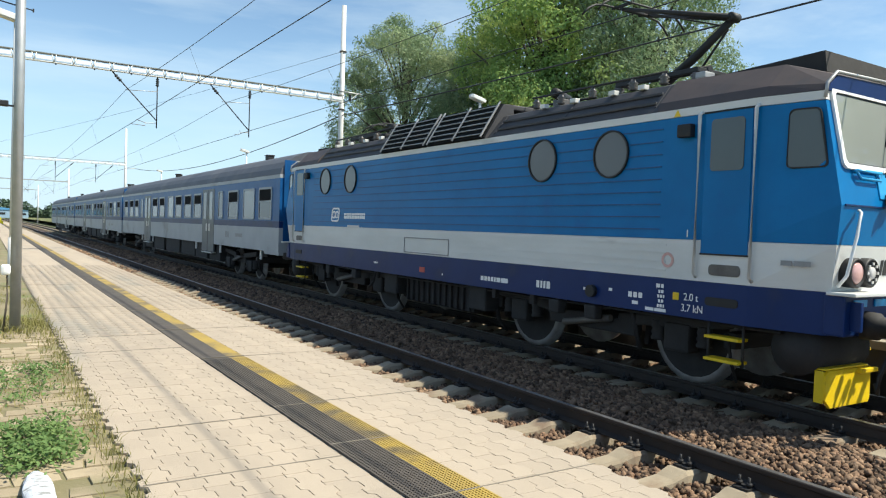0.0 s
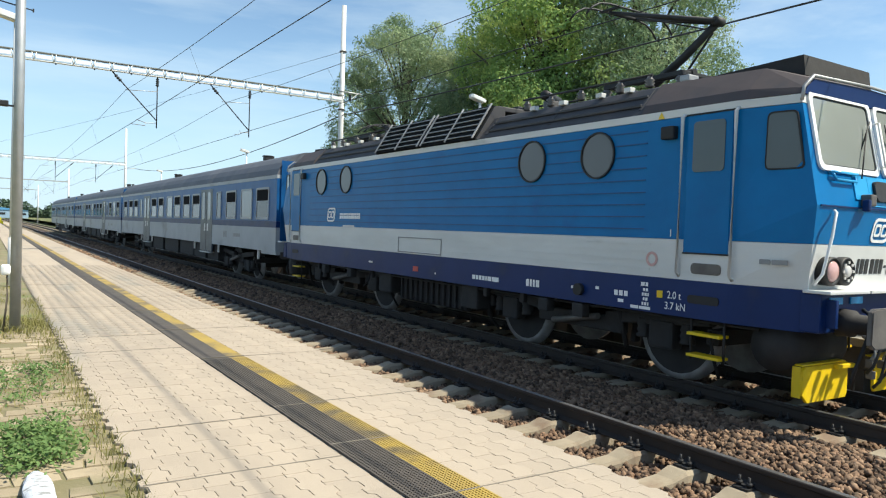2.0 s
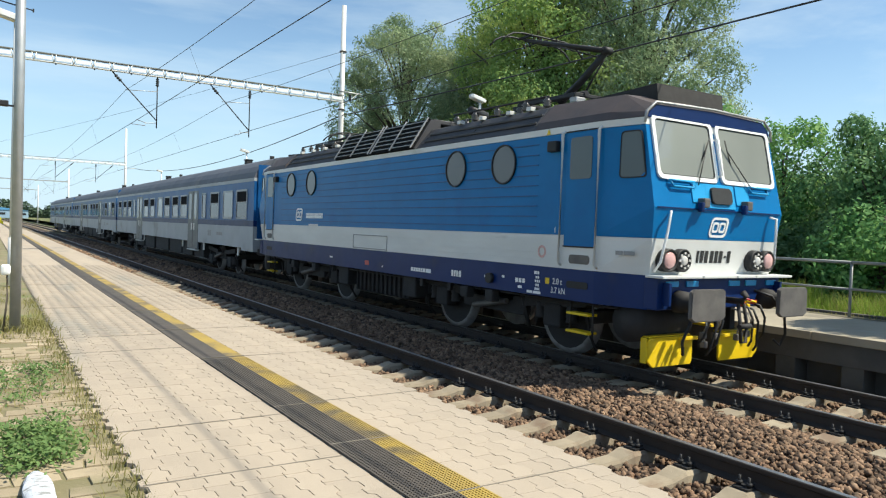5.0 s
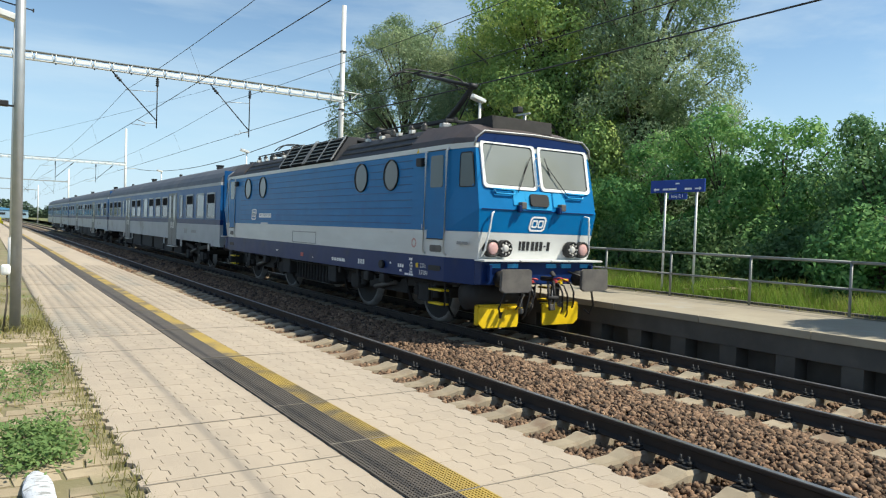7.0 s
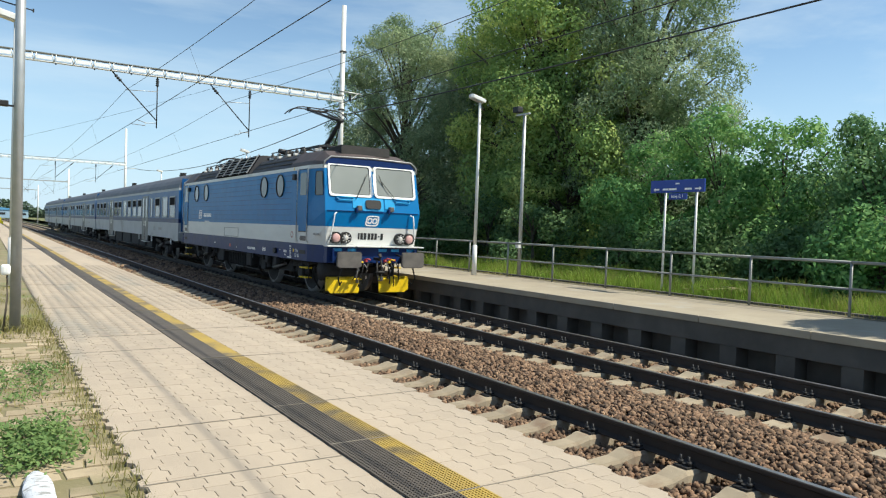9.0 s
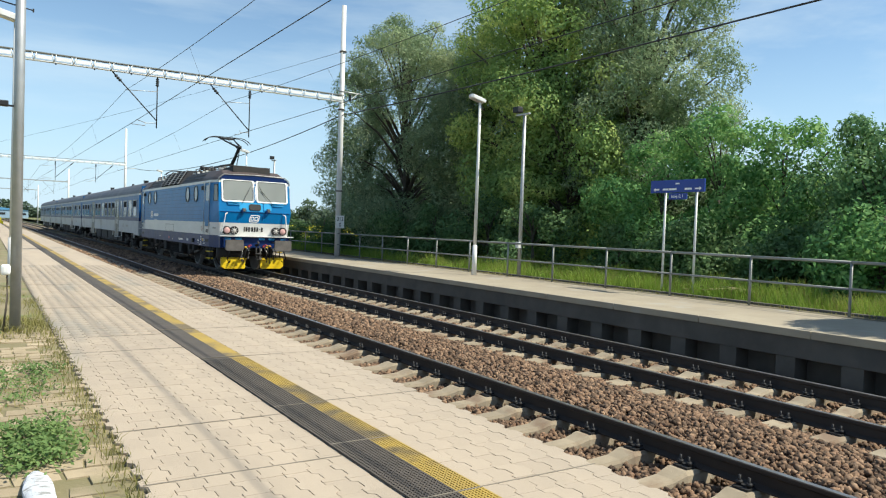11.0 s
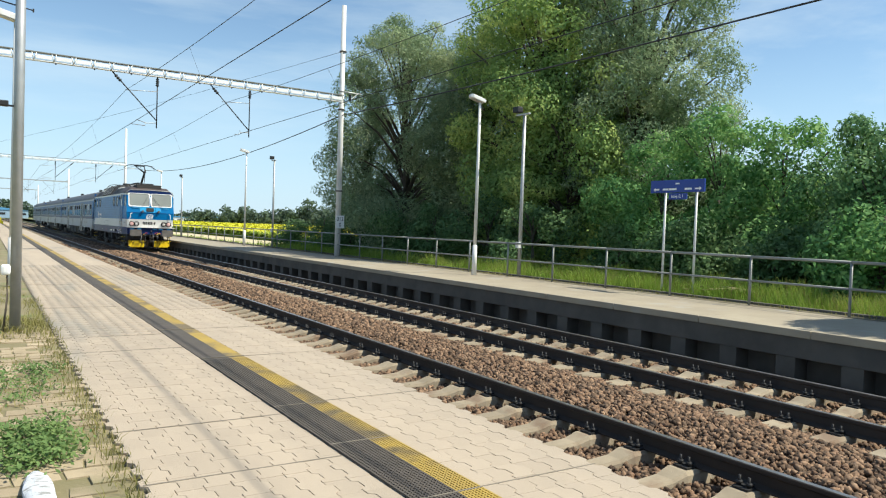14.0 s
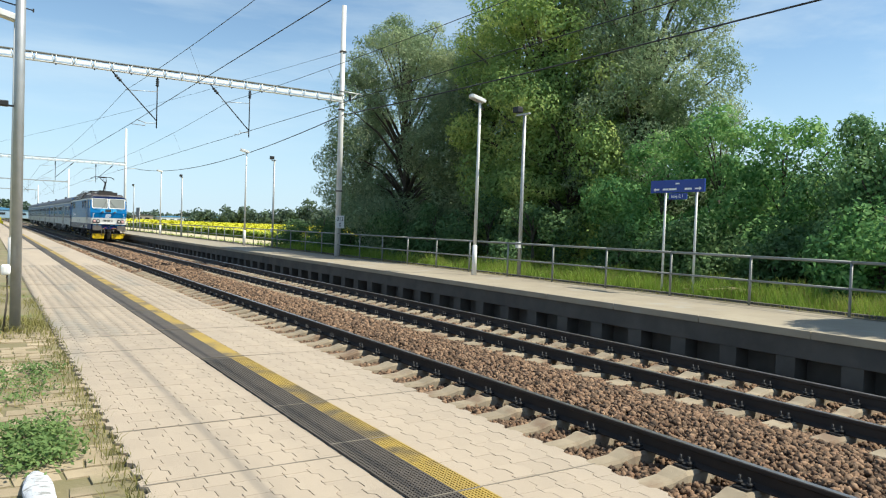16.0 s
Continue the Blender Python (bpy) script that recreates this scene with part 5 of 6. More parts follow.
# weeds along the edge of the walkway
n = 1900
cen = [(0.62 + 0.06 * math.sin(3.1 * k), 2.9 + 0.17 * k) for k in range(60)]
p = clustered(n, cen, (0.06, 0.09))
keep = p[:, 0] < 0.72
p = p[keep]
grass_object("edge_grass", "dry yellow grass tufts along the paving edge", p[:, 0], p[:, 1], np.full(len(p), PLAT - 0.02), rng.uniform(0.02, 0.085, len(p)), np.full(len(p), 0.006), M_DRYGRASS, 1.2)
cen = [(rng.uniform(-1.2, 0.45), rng.uniform(4.2, 16)) for k in range(130)]
p = clustered(6500, cen, (0.16, 0.16))
p = p[p[:, 0] < 0.6]
grass_object("verge_grass", "dry patchy grass between old pavers", p[:, 0], p[:, 1], np.full(len(p), PLAT - 0.02), rng.uniform(0.012, 0.05, len(p)), np.full(len(p), 0.007), M_DRYGRASS, 1.6)


def leafy_patch(label, centres, n, spread, size, top):
    """Low broad-leaved weeds: single leaves over the ground."""
    p = clustered(n, centres, spread)
    d = np.linalg.norm((p - np.array(centres).mean(0)) / np.array(spread), axis=1)
    z = PLAT - 0.01 + rng.uniform(0.0, 1.0, n) * top * np.clip(1.4 - d / (d.max() + 1e-6), 0.3, 1)
    a = rng.normal(size=(n, 3)) * 0.7
    a[:, 2] = 1.0
    a /= np.linalg.norm(a, axis=1, keepdims=True)
    b = np.cross(a, rng.normal(size=(n, 3)))
    b /= np.linalg.norm(b, axis=1, keepdims=True)
    e = np.cross(a, b)
    s = (size * rng.uniform(0.5, 1.3, n))[:, None]
    c = np.column_stack([p, z])
    v = np.stack([c - b * s, c + e * s * 0.45, c + b * s, c - e * s * 0.45], 1).reshape(-1, 3)
    link("weed_patch", mesh_np("weed_patch", v, np.arange(4 * n).reshape(-1, 4)), M_WEED, None, label, "stuff")


leafy_patch("low green weeds growing over the pavers", [(rng.uniform(-0.3, 0.38), rng.uniform(4.25, 5.1)) for k in range(22)], 3600, (0.08, 0.08), 0.02, 0.10)
leafy_patch("small green weeds between the old pavers", [(rng.uniform(-0.6, 0.6), rng.uniform(5.0, 9.5)) for k in range(26)], 2600, (0.07, 0.10), 0.018, 0.06)
cen = [(rng.uniform(-0.2, 0.6), rng.uniform(9.0, 10.6)) for k in range(14)]
p = clustered(800, cen, (0.10, 0.12))
grass_object("weed_patch", "green weeds round the foot of the post", p[:, 0], p[:, 1], np.full(len(p), PLAT - 0.02), rng.uniform(0.03, 0.10, len(p)), np.full(len(p), 0.012), M_DRYGRASS, 1.2)

# a white-painted stone at the verge
bm = bmesh.new()
bmesh.ops.create_icosphere(bm, subdivisions=3, radius=1)
for v in bm.verts:
    v.co = Vector((v.co.x * 0.068, v.co.y * 0.34, v.co.z * 0.026)) * (1 + 0.14 * noise.noise(v.co * 2.5))
st = part("painted_stone", bm, mat("flaking_white_paint", (0.60, 0.62, 0.66), (0.52, 0.54, 0.58), 6, 0.7, bump=0.6, bscale=40, spots=(0.26, 0.26, 0.25), spot_scale=18, spot_cut=0.52, stretch=(1, 2.2, 1)), None, "white painted stone lying in the weeds")
st.location = (0.232, 3.86, PLAT + 0.005)
tagged(st, category="stone")


# ---- far platform ----
FP = thing("far_platform", "concrete platform on pillars with a dark recessed wall", "platform", kind="structure")
y = -10.0
k = 0
while y < 140:
    ln = 2.0 if y < 60 else 10.0
    part("edge_slab", boxm(EDGE_2 + 0.45, y + ln / 2, PLAT - 0.06, 0.9, ln - 0.012, 0.12, 0.01), M_CONC, FP, "pale concrete edge slab")
    y += ln
part("deck", boxm((EDGE_2 + 0.91 + 13.35) / 2, 65, PLAT - 0.065, 13.35 - EDGE_2 - 0.91, 150, 0.122), M_CONC, FP, "pale concrete platform deck")
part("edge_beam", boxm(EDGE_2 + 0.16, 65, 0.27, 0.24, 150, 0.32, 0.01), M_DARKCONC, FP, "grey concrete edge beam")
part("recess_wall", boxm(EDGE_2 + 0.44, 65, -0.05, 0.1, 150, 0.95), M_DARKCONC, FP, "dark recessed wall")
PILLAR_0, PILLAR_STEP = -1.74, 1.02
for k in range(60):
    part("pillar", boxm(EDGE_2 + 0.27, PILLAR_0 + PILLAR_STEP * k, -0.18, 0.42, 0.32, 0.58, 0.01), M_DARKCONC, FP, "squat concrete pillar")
M_DIRT = mat("trodden_dirt", (0.15, 0.125, 0.085), (0.105, 0.095, 0.06), 2.0, 0.95, bump=0.6, bscale=45, spots=(0.20, 0.175, 0.13), spot_scale=1.6, spot_cut=0.55)
bm = bmesh.new()
row = []
for k in range(241):
    yy = -6 + 0.5 * k
    w = 0.24 + 0.10 * noise.noise((yy * 0.5, 2.3, 0)) + 0.07 * noise.noise((yy * 2.1, 7.0, 0))
    row.append((bm.verts.new((13.355 - w, yy, PLAT + 0.001)), bm.verts.new((13.355, yy, PLAT + 0.012))))
for a, b in zip(row, row[1:]):
    bm.faces.new((a[0], a[1], b[1], b[0]))
part("dirt_strip", bm, M_DIRT, FP, "dirt and moss gathered along the kerb")
part("back_kerb", boxm(13.42, 65, PLAT - 0.02, 0.12, 150, 0.16, 0.01), M_DARKCONC, FP, "low dark kerb behind the deck")

RL = thing("railing", "grey steel tube railing along the platform", "railing")
for k in range(-3, 40):
    yy = 6.9 + 2.015 * k
    part("post", tubem([(13.16, yy, PLAT), (13.16, yy, 1.53)], 0.027, 8), M_RAILING, RL)
    if k < 39:
        part("top_rail", tubem([(13.16, yy, 1.545), (13.16, yy + 2.015, 1.545)], 0.028, 8), M_RAILING, RL)
        part("middle_rail", tubem([(13.16, yy, 1.06), (13.16, yy + 2.015, 1.06)], 0.022, 8), M_RAILING, RL)


# ---- posts and lamps ----
def platform_lamp(x, y, top=5.75, turn=0.0):
    """A tapering lamp post on the deck: sleeve, pole, tilted lamp head."""
    t = thing("platform_lamp", "pale steel lamp post with a tilted white lamp head", "street lamp", pose(x, y, PLAT, 0, 0, turn), "lamps along the platforms")
    h = top - PLAT
    part("base_sleeve", tubem([(0, 0, 0), (0, 0, 0.9)], 0.075, 12, 0.07), M_MAST, t)
    part("pole", tubem([(0, 0, 0.9), (0, 0, h)], 0.052, 12, 0.04), M_MAST, t)
    bm = bmesh.new()
    prism(bm, [(-0.13, -0.27), (0.13, -0.27), (0.12, 0.18), (0.06, 0.25), (-0.06, 0.25), (-0.12, 0.18)], pose(-0.14, 0, h + 0.02, 0, 0, 90) @ pose(0, 0, 0, 14, 0, 0), 0.11, 0.03)
    hd = part("lamp_head", bm, M_WHITE, t, "white lamp head")
    part("lens", prism(bmesh.new(), rounded(0.19, 0.34, 0.05), pose(-0.14, 0, h + 0.0, 0, 0, 90) @ pose(0, 0, 0, 14, 0, 0), 0.015), M_LENS, hd)
    return t


platform_lamp(12.38, 17.6)
platform_lamp(12.6, 41.1, 5.95)
platform_lamp(12.6, 65.0, 6.0)
platform_lamp(0.42, 15.7, 5.5)


def speaker_pole(x, y, top=5.35):
    """A pole with a cross arm that carries a dark loudspeaker."""
    t = thing("speaker_pole", "grey pole with a cross arm and a dark loudspeaker", "pole", pose(x, y, PLAT), "loudspeaker poles on the far platform")
    h = top - PLAT
    part("pole", tubem([(0, 0, 0), (0, 0, h)], 0.058, 12, 0.048), M_GALV, t)
    part("cross_arm", boxm(-0.02, 0.05, h + 0.03, 0.07, 0.62, 0.05, 0.008), M_GALV, t)
    part("loudspeaker", boxm(-0.05, 0.28, h + 0.19, 0.20, 0.26, 0.18, 0.03), M_DARK, t, "dark box loudspeaker")
    part("speaker_stem", tubem([(-0.03, 0.28, h + 0.04), (-0.03, 0.28, h + 0.12)], 0.015, 6), M_GALV, t)
    part("socket_box", boxm(-0.07, 0.0, 0.95, 0.10, 0.14, 0.18, 0.015), M_WHITE, t, "small white socket box")
    return t


speaker_pole(13.42, 16.75)
speaker_pole(13.40, 38.6)
speaker_pole(13.40, 60.7)
speaker_pole(13.40, 83.3)

near_post = thing("steel_post", "tall grey steel post standing in the weeds", "post", pose(0.30, 9.68, PLAT - 0.02))
part("pole", tubem([(0, 0, 0), (0, 0, 6.0)], 0.058, 14, 0.05), M_GALV, near_post)
part("cross_rod", tubem([(-0.25, 0.06, 3.80), (0.13, 0.06, 3.74)], 0.008, 6), M_DARK, near_post)
part("end_stop", boxm(0.13, 0.06, 3.74, 0.015, 0.02, 0.04), M_DARK, near_post)
sp = part("loudspeaker", boxm(-0.155, 0.0, 2.62, 0.10, 0.12, 0.06, 0.01), M_DARK, near_post, "small dark loudspeaker")
part("speaker_bracket", boxm(-0.07, 0, 2.60, 0.10, 0.03, 0.02), M_DARK, sp)
stake = thing("marker_stake", "thin rusty stake with a small white box", "stake", pose(0.18, 9.55, PLAT - 0.02))
part("rod", tubem([(0.0, 0, 0), (0.035, 0, 0.4), (0.03, 0, 0.66)], 0.012, 6), M_BARK, stake)
part("box", boxm(0.015, 0, 0.72, 0.10, 0.09, 0.12, 0.03), M_WHITE, stake, "weathered white cap box")

notice = thing("notice_board", "grey notice board on two posts on the platform", "sign", pose(12.9, 77.6, PLAT))
part("panel", boxm(0, 0, 2.0, 0.06, 1.75, 0.95, 0.01), M_RAILING, notice, "weathered grey panel")
for yy in (-0.7, 0.7):
    part("post", tubem([(0.05, yy, 0), (0.05, yy, 2.45)], 0.035, 8), M_GALV, notice)

# ---- station direction board ----
SB = thing("direction_board", "blue station board with arrows on two posts", "sign", pose(13.78, 11.3, 0.5))
for yy in (-0.48, 0.42):
    part("post", tubem([(0.03, yy, 0), (0.03, yy, 2.5)], 0.028, 10), M_MAST, SB)
brd = part("board", boxm(0, 0.06, 2.60, 0.05, 1.56, 0.30, 0.01), M_SIGNBLUE, SB, "long blue enamel board")
small = part("track_plate", boxm(0, 0.03, 2.36, 0.04, 0.52, 0.15, 0.008), M_SIGNBLUE, SB, "small blue plate hung below")


def on_board(y, z, x=-0.027):
    return on_side(y, z, x)


letters("kolej č. 1", 0.105, on_board(0.03, 2.36, -0.022), M_TRAINWHITE, small, squash=0.9)
for yy, d in ((0.66, 1), (-0.56, -1)):
    o = [(-0.09, 0), (-0.03, 0.045), (-0.03, 0.018), (0.09, 0.018), (0.09, -0.018), (-0.03, -0.018), (-0.03, -0.045)]
    o = o if d > 0 else [(-x, z) for x, z in o][::-1]
    part("arrow", prism(bmesh.new(), o, on_board(yy, 2.53), 0.003), M_TRAINWHITE, brd, "white arrow")
bars(brd, (3.6, 5.0), on_board(0.26, 2.53), 0.045, M_TRAINWHITE, "place_bar")
bars(brd, (4.4,), on_board(-0.28, 2.53), 0.045, M_TRAINWHITE, "place_bar")
bars(brd, (3.2,), on_board(0.03, 2.66), 0.035, M_TRAINWHITE, "place_bar")


# ---- overhead line ----
def gantry(y, x_mast, x_left, top, stems, detail=True, z=7.50):
    """A pale mast, a lattice beam across both tracks, and hangers with steady arms."""
    t = thing("catenary_gantry", "pale steel mast with a white lattice beam over the tracks", "catenary gantry", pose(0, y, 0), "catenary gantries")
    part("mast", tubem([(x_mast, 0, 0.2), (x_mast - 0.02, 0, top)], 0.135, 14, 0.10), M_MAST, t, "pale tubular mast")
    part("mast", tubem([(x_left, 0, 0.2), (x_left, 0, 7.9)], 0.135, 14, 0.11), M_MAST, t, "pale tubular mast")
    x0, x1 = x_left, x_mast + 0.05
    if not detail:
        part("beam", boxm((x0 + x1) / 2, 0, z, x1 - x0, 0.16, 0.16), M_GALV, t, "slim grey cross beam")
        for xs, d, xc in stems:
            s = part("hanger_rod", tubem([(xs, 0, z - 0.1), (xs, 0, 5.40)], 0.02, 6), M_DARK, t)
            part("diagonal_stay", tubem([(xs + d * 1.60, 0, z - 0.1), (xs, 0, 5.68)], 0.02, 6), M_DARK, s)
            part("steady_arm", tubem([(xs, 0, 5.60), (xc, 0, 5.62)], 0.016, 6), M_GALV, s)
        return t
    part("top_chord", boxm((x0 + x1) / 2, 0, z + 0.16, x1 - x0, 0.26, 0.03), M_RAILING, t, "dark upper chord")
    part("bottom_chord", boxm((x0 + x1) / 2, 0, z - 0.115, x1 - x0, 0.20, 0.045), M_TRAINWHITE, t, "white lower chord")
    n = int((x1 - x0) / 0.62)
    for k in range(n):
        xa = x0 + (x1 - x0) * k / n
        w = (x1 - x0) / n
        part("lattice_plate", boxm(xa + w / 2, -0.11, z + 0.0, w * 0.80, 0.03, 0.13), M_TRAINWHITE, t)
        part("lattice_bar", tubem([(xa, -0.11, z - 0.12), (xa + w * 0.12, -0.11, z + 0.14)], 0.018, 5), M_MAST, t)
        part("lattice_bar", tubem([(xa + w, -0.11, z - 0.12), (xa + w * 0.88, -0.11, z + 0.14)], 0.018, 5), M_MAST, t)
        if k % 2 == 0:
            part("clamp", boxm(xa + 0.05, -0.14, z - 0.19, 0.05, 0.04, 0.05), M_DARK, t)
    for xs, d, xc in stems:
        s = part("hanger_rod", tubem([(xs, 0, z - 0.15), (xs, 0, 5.40)], 0.022, 8), M_DARK, t, "dark hanging rod")
        part("insulator", lathe(bmesh.new(), [(0.03, -0.30), (0.075, -0.27), (0.03, -0.23), (0.075, -0.19), (0.03, -0.15), (0.075, -0.11), (0.03, -0.07), (0.06, -0.03), (0.02, 0.02)], pose(xs, 0, z - 0.2), 10), M_DARK, s)
        part("diagonal_stay", tubem([(xs + d * 1.60, 0, z - 0.15), (xs, 0, 5.68)], 0.022, 8), M_DARK, s)
        part("stay_insulator", lathe(bmesh.new(), [(0.03, 0), (0.07, 0.05), (0.03, 0.1), (0.07, 0.15), (0.03, 0.2), (0.07, 0.25), (0.03, 0.3)], look((xs + d * 1.50, 0, z - 0.26), (xs, 0, 5.68)) @ pose(0, 0, -0.3), 10), M_DARK, s)
        part("steady_arm", tubem([(xs, 0, 5.60), (xs - 0.35 * abs(d), 0, 5.56), (xc + 0.05, 0, 5.66)], 0.016, 6), M_GALV, s)
        part("registration_arm", tubem([(xs - 0.40, 0, 5.56), (xs - 0.42, 0, 5.46), (xc - 0.18, 0, 5.48)], 0.013, 6), M_GALV, s)
        part("catenary_strut", tubem([(xs, 0, 6.80), (xs - 1.13, 0, 6.73)], 0.014, 6), M_GALV, s)
    return t


G1 = gantry(29.4, 13.20, -1.8, 11.6, ((5.48, -1, 4.70), (9.08, -1, 8.66)))
part("cross_bracket", tubem([(13.0, -0.1, 7.82), (14.1, -0.1, 7.80)], 0.03, 8), M_GALV, G1)
part("bracket_stay", tubem([(13.9, -0.1, 7.78), (13.25, -0.1, 7.25)], 0.02, 6), M_GALV, G1)
part("bracket_insulator", lathe(bmesh.new(), [(0.03, 0), (0.07, 0.05), (0.03, 0.1), (0.07, 0.15), (0.03, 0.2), (0.07, 0.25), (0.03, 0.3)], pose(13.55, -0.1, 7.45), 10), M_DARK, G1)
for z in (9.55, 7.0, 3.4):
    part("mast_band", tubem([(13.19, 0, z), (13.19, 0, z + 0.06)], 0.16, 12), M_STEEL, G1)
G2 = gantry(79.6, 11.95, -1.5, 11.07, ((5.62, 1, 4.35), (9.2, 1, 8.2)), z=7.41)
part("cable_bracket", tubem([(11.95, 0, 6.95), (12.95, 0, 7.1)], 0.03, 6), M_GALV, G2)
gantry(131, 11.2, -3.0, 9.6, ((5.5, -1, 4.7), (9.1, -1, 8.4)), False)
gantry(182, 9.6, -4.0, 8.6, ((5.5, 1, 4.7), (9.1, 1, 8.4)), False)
plate_ = thing("distance_plate", "white kilometre plate fixed to the mast", "sign", pose(13.20, 29.2, 2.06))
part("plate", boxm(0, 0, 0, 0.40, 0.02, 0.56, 0.008), M_WHITE, plate_)
for txt, z in (("312", 0.12), ("0", -0.13)):
    letters(txt, 0.24, pose(0, -0.014, z, 90, 0, 0), M_BLACKPAINT, plate_, squash=0.9)


def sagging(name, label, spans, r, n=10):
    """A wire from support to support, with its sag."""
    t = thing(name, label, "wire", group="overhead wires")
    for a, b, sag in spans:
        a, b = Vector(a), Vector(b)
        pts = [a.lerp(b, k / n) - Vector((0, 0, sag * 4 * (k / n) * (1 - k / n))) for k in range(n + 1)]
        part("span", tubem(pts, r, 5), M_WIRE, t)
    return t


GY = (-21.0, 29.4, 79.6, 131.0, 182.0)
# across the track at each gantry: contact wire, its height, carrying wire, its height
OVER_1 = ((4.69, 5.58, 4.42, 6.75), (4.69, 5.58, 4.35, 6.71), (4.30, 5.58, 4.30, 6.72), (4.6, 5.58, 4.5, 6.75), (4.4, 5.58, 4.4, 6.75))
OVER_2 = ((8.95, 5.50, 8.2, 6.75), (8.68, 5.50, 8.2, 6.75), (8.15, 5.50, 8.2, 6.72), (8.4, 5.50, 8.4, 6.75), (8.3, 5.50, 8.3, 6.75))
for over in (OVER_1, OVER_2):
    for (a, b), (p, q) in zip(zip(GY, GY[1:]), zip(over, over[1:])):
        sagging("contact_wire", "thin dark contact wire over the track", [((p[0], a, p[1]), (q[0], b, q[1]), 0.02)], 0.010, 4)
        sagging("messenger_wire", "thin dark carrying wire over the track", [((p[2], a, p[3]), (q[2], b, q[3]), 0.56 if a < 0 else 0.46)], 0.008, 14)
        d = sagging("dropper_wire", "fine vertical droppers between the wires", [], 0.004)
        for k in range(1, 5):
            u = k / 5
            y = a + (b - a) * u
            zc = p[3] + (q[3] - p[3]) * u - (0.56 if a < 0 else 0.46) * 4 * u * (1 - u)
            part("dropper", tubem([(p[0] + (q[0] - p[0]) * u, y, 5.55), (p[2] + (q[2] - p[2]) * u, y, zc)], 0.0035, 4), M_WIRE, d)
sagging("feeder_cable", "thick dark cable sagging between masts", [((13.2, -21.0, 6.9), (13.2, 29.4, 6.78), 0.38), ((13.2, 29.4, 6.78), (12.9, 79.6, 7.05), 1.05)], 0.022, 16)
sagging("feeder_cable", "thin grey wire between the masts", [((13.2, 29.4, 9.6), (-1.5, 79.6, 7.9), 0.3)], 0.008, 12)
# ---- land, field and distance ----
sheet("embankment", 13.46, 420, -80, 700, 0.40, M_SOIL, 1, 1, 0, label="grassy land beyond the platform")
sheet("field_margin", 14.6, 22.0, 38, 160, 0.43, M_SAND, label="pale dry strip beside the field")
sheet("near_land", -400, -6.0, -80, 700, 0.40, M_SOIL, label="grassy land behind the near platform")


def grass_band(name, label, x0, x1, y0, y1, n, hmin, hmax, w, material, z=0.40):
    x, y = rng.uniform(x0, x1, n), rng.uniform(y0, y1, n)
    tall = 0.55 + 0.45 * np.sin(x * 2.3 + 1.7 * np.sin(y * 1.9)) * np.sin(y * 1.3 + x)
    return grass_object(name, label, x, y, np.full(n, z), (hmin + (hmax - hmin) * tall) * rng.uniform(0.6, 1.2, n), np.full(n, w), material, 0.6)


grass_band("meadow_grass", "tall bright green grass behind the railing", 13.55, 17.6, 2, 20, 30000, 0.10, 0.62, 0.014, M_GRASS)
grass_band("meadow_grass", "tall bright green grass behind the railing", 13.55, 16.4, 20, 42, 16000, 0.10, 0.58, 0.020, M_GRASS)
grass_band("dry_stalks", "pale dry grass stalks among the green", 13.7, 16.5, 3, 26, 4200, 0.25, 0.66, 0.010, M_DRYGRASS)
grass_band("meadow_grass", "rough grass beside the far platform", 13.5, 15.0, 42, 110, 2200, 0.12, 0.3, 0.04, M_GRASS)
n = 2600
yy = rng.uniform(3, 40, n)
grass_object("kerb_weeds", "short weeds growing along the back kerb", 13.36 - rng.uniform(0, 1, n) ** 2 * 0.22, yy, np.full(n, PLAT), rng.uniform(0.02, 0.09, n) * (0.6 + 0.6 * np.sin(yy * 1.7) ** 2), np.full(n, 0.012), M_DRYGRASS, 1.0)
# cut branches lying in the grass
for k in range(6):
    b = part("fallen_branch", tubem([(0, 0, 0), (0.03, 0.6, 0.06), (-0.05, 1.2 + 0.1 * k, 0.02)], 0.03, 6, 0.012), mat("pale_dead_wood", (0.45, 0.36, 0.22), None, 8, 0.9, bump=0.4), None, "pale dead branch lying in the grass")
    b.location = (14.9 + 0.1 * k, 9.9 + 0.12 * k, 0.62 + 0.03 * (k % 3))
    b.rotation_euler = (0, 0.05 * k, -0.7 + 0.45 * k)
    tagged(b, category="branch", group="dead branches in the grass")


def quads_at(c, size, rg, ratio=0.5, up=0.0, out=None):
    """Leaves as single quads about centres c, facing every way, or mostly out of their clump."""
    n = len(c)
    a = rg.normal(size=(n, 3))
    if out is not None:
        a = a * 0.45 + out
    a[:, 2] += up
    a /= np.linalg.norm(a, axis=1, keepdims=True)
    b = np.cross(a, rg.normal(size=(n, 3)))
    b /= np.linalg.norm(b, axis=1, keepdims=True)
    d = np.cross(a, b)
    s = (size * rg.uniform(0.6, 1.3, n))[:, None]
    u, w = b * s * 0.5, d * s * 0.5 * ratio
    v = np.stack([c - u, c + w - u * 0.1, c + u, c - w - u * 0.1], 1).reshape(-1, 3)
    return v, np.arange(4 * n).reshape(-1, 4)


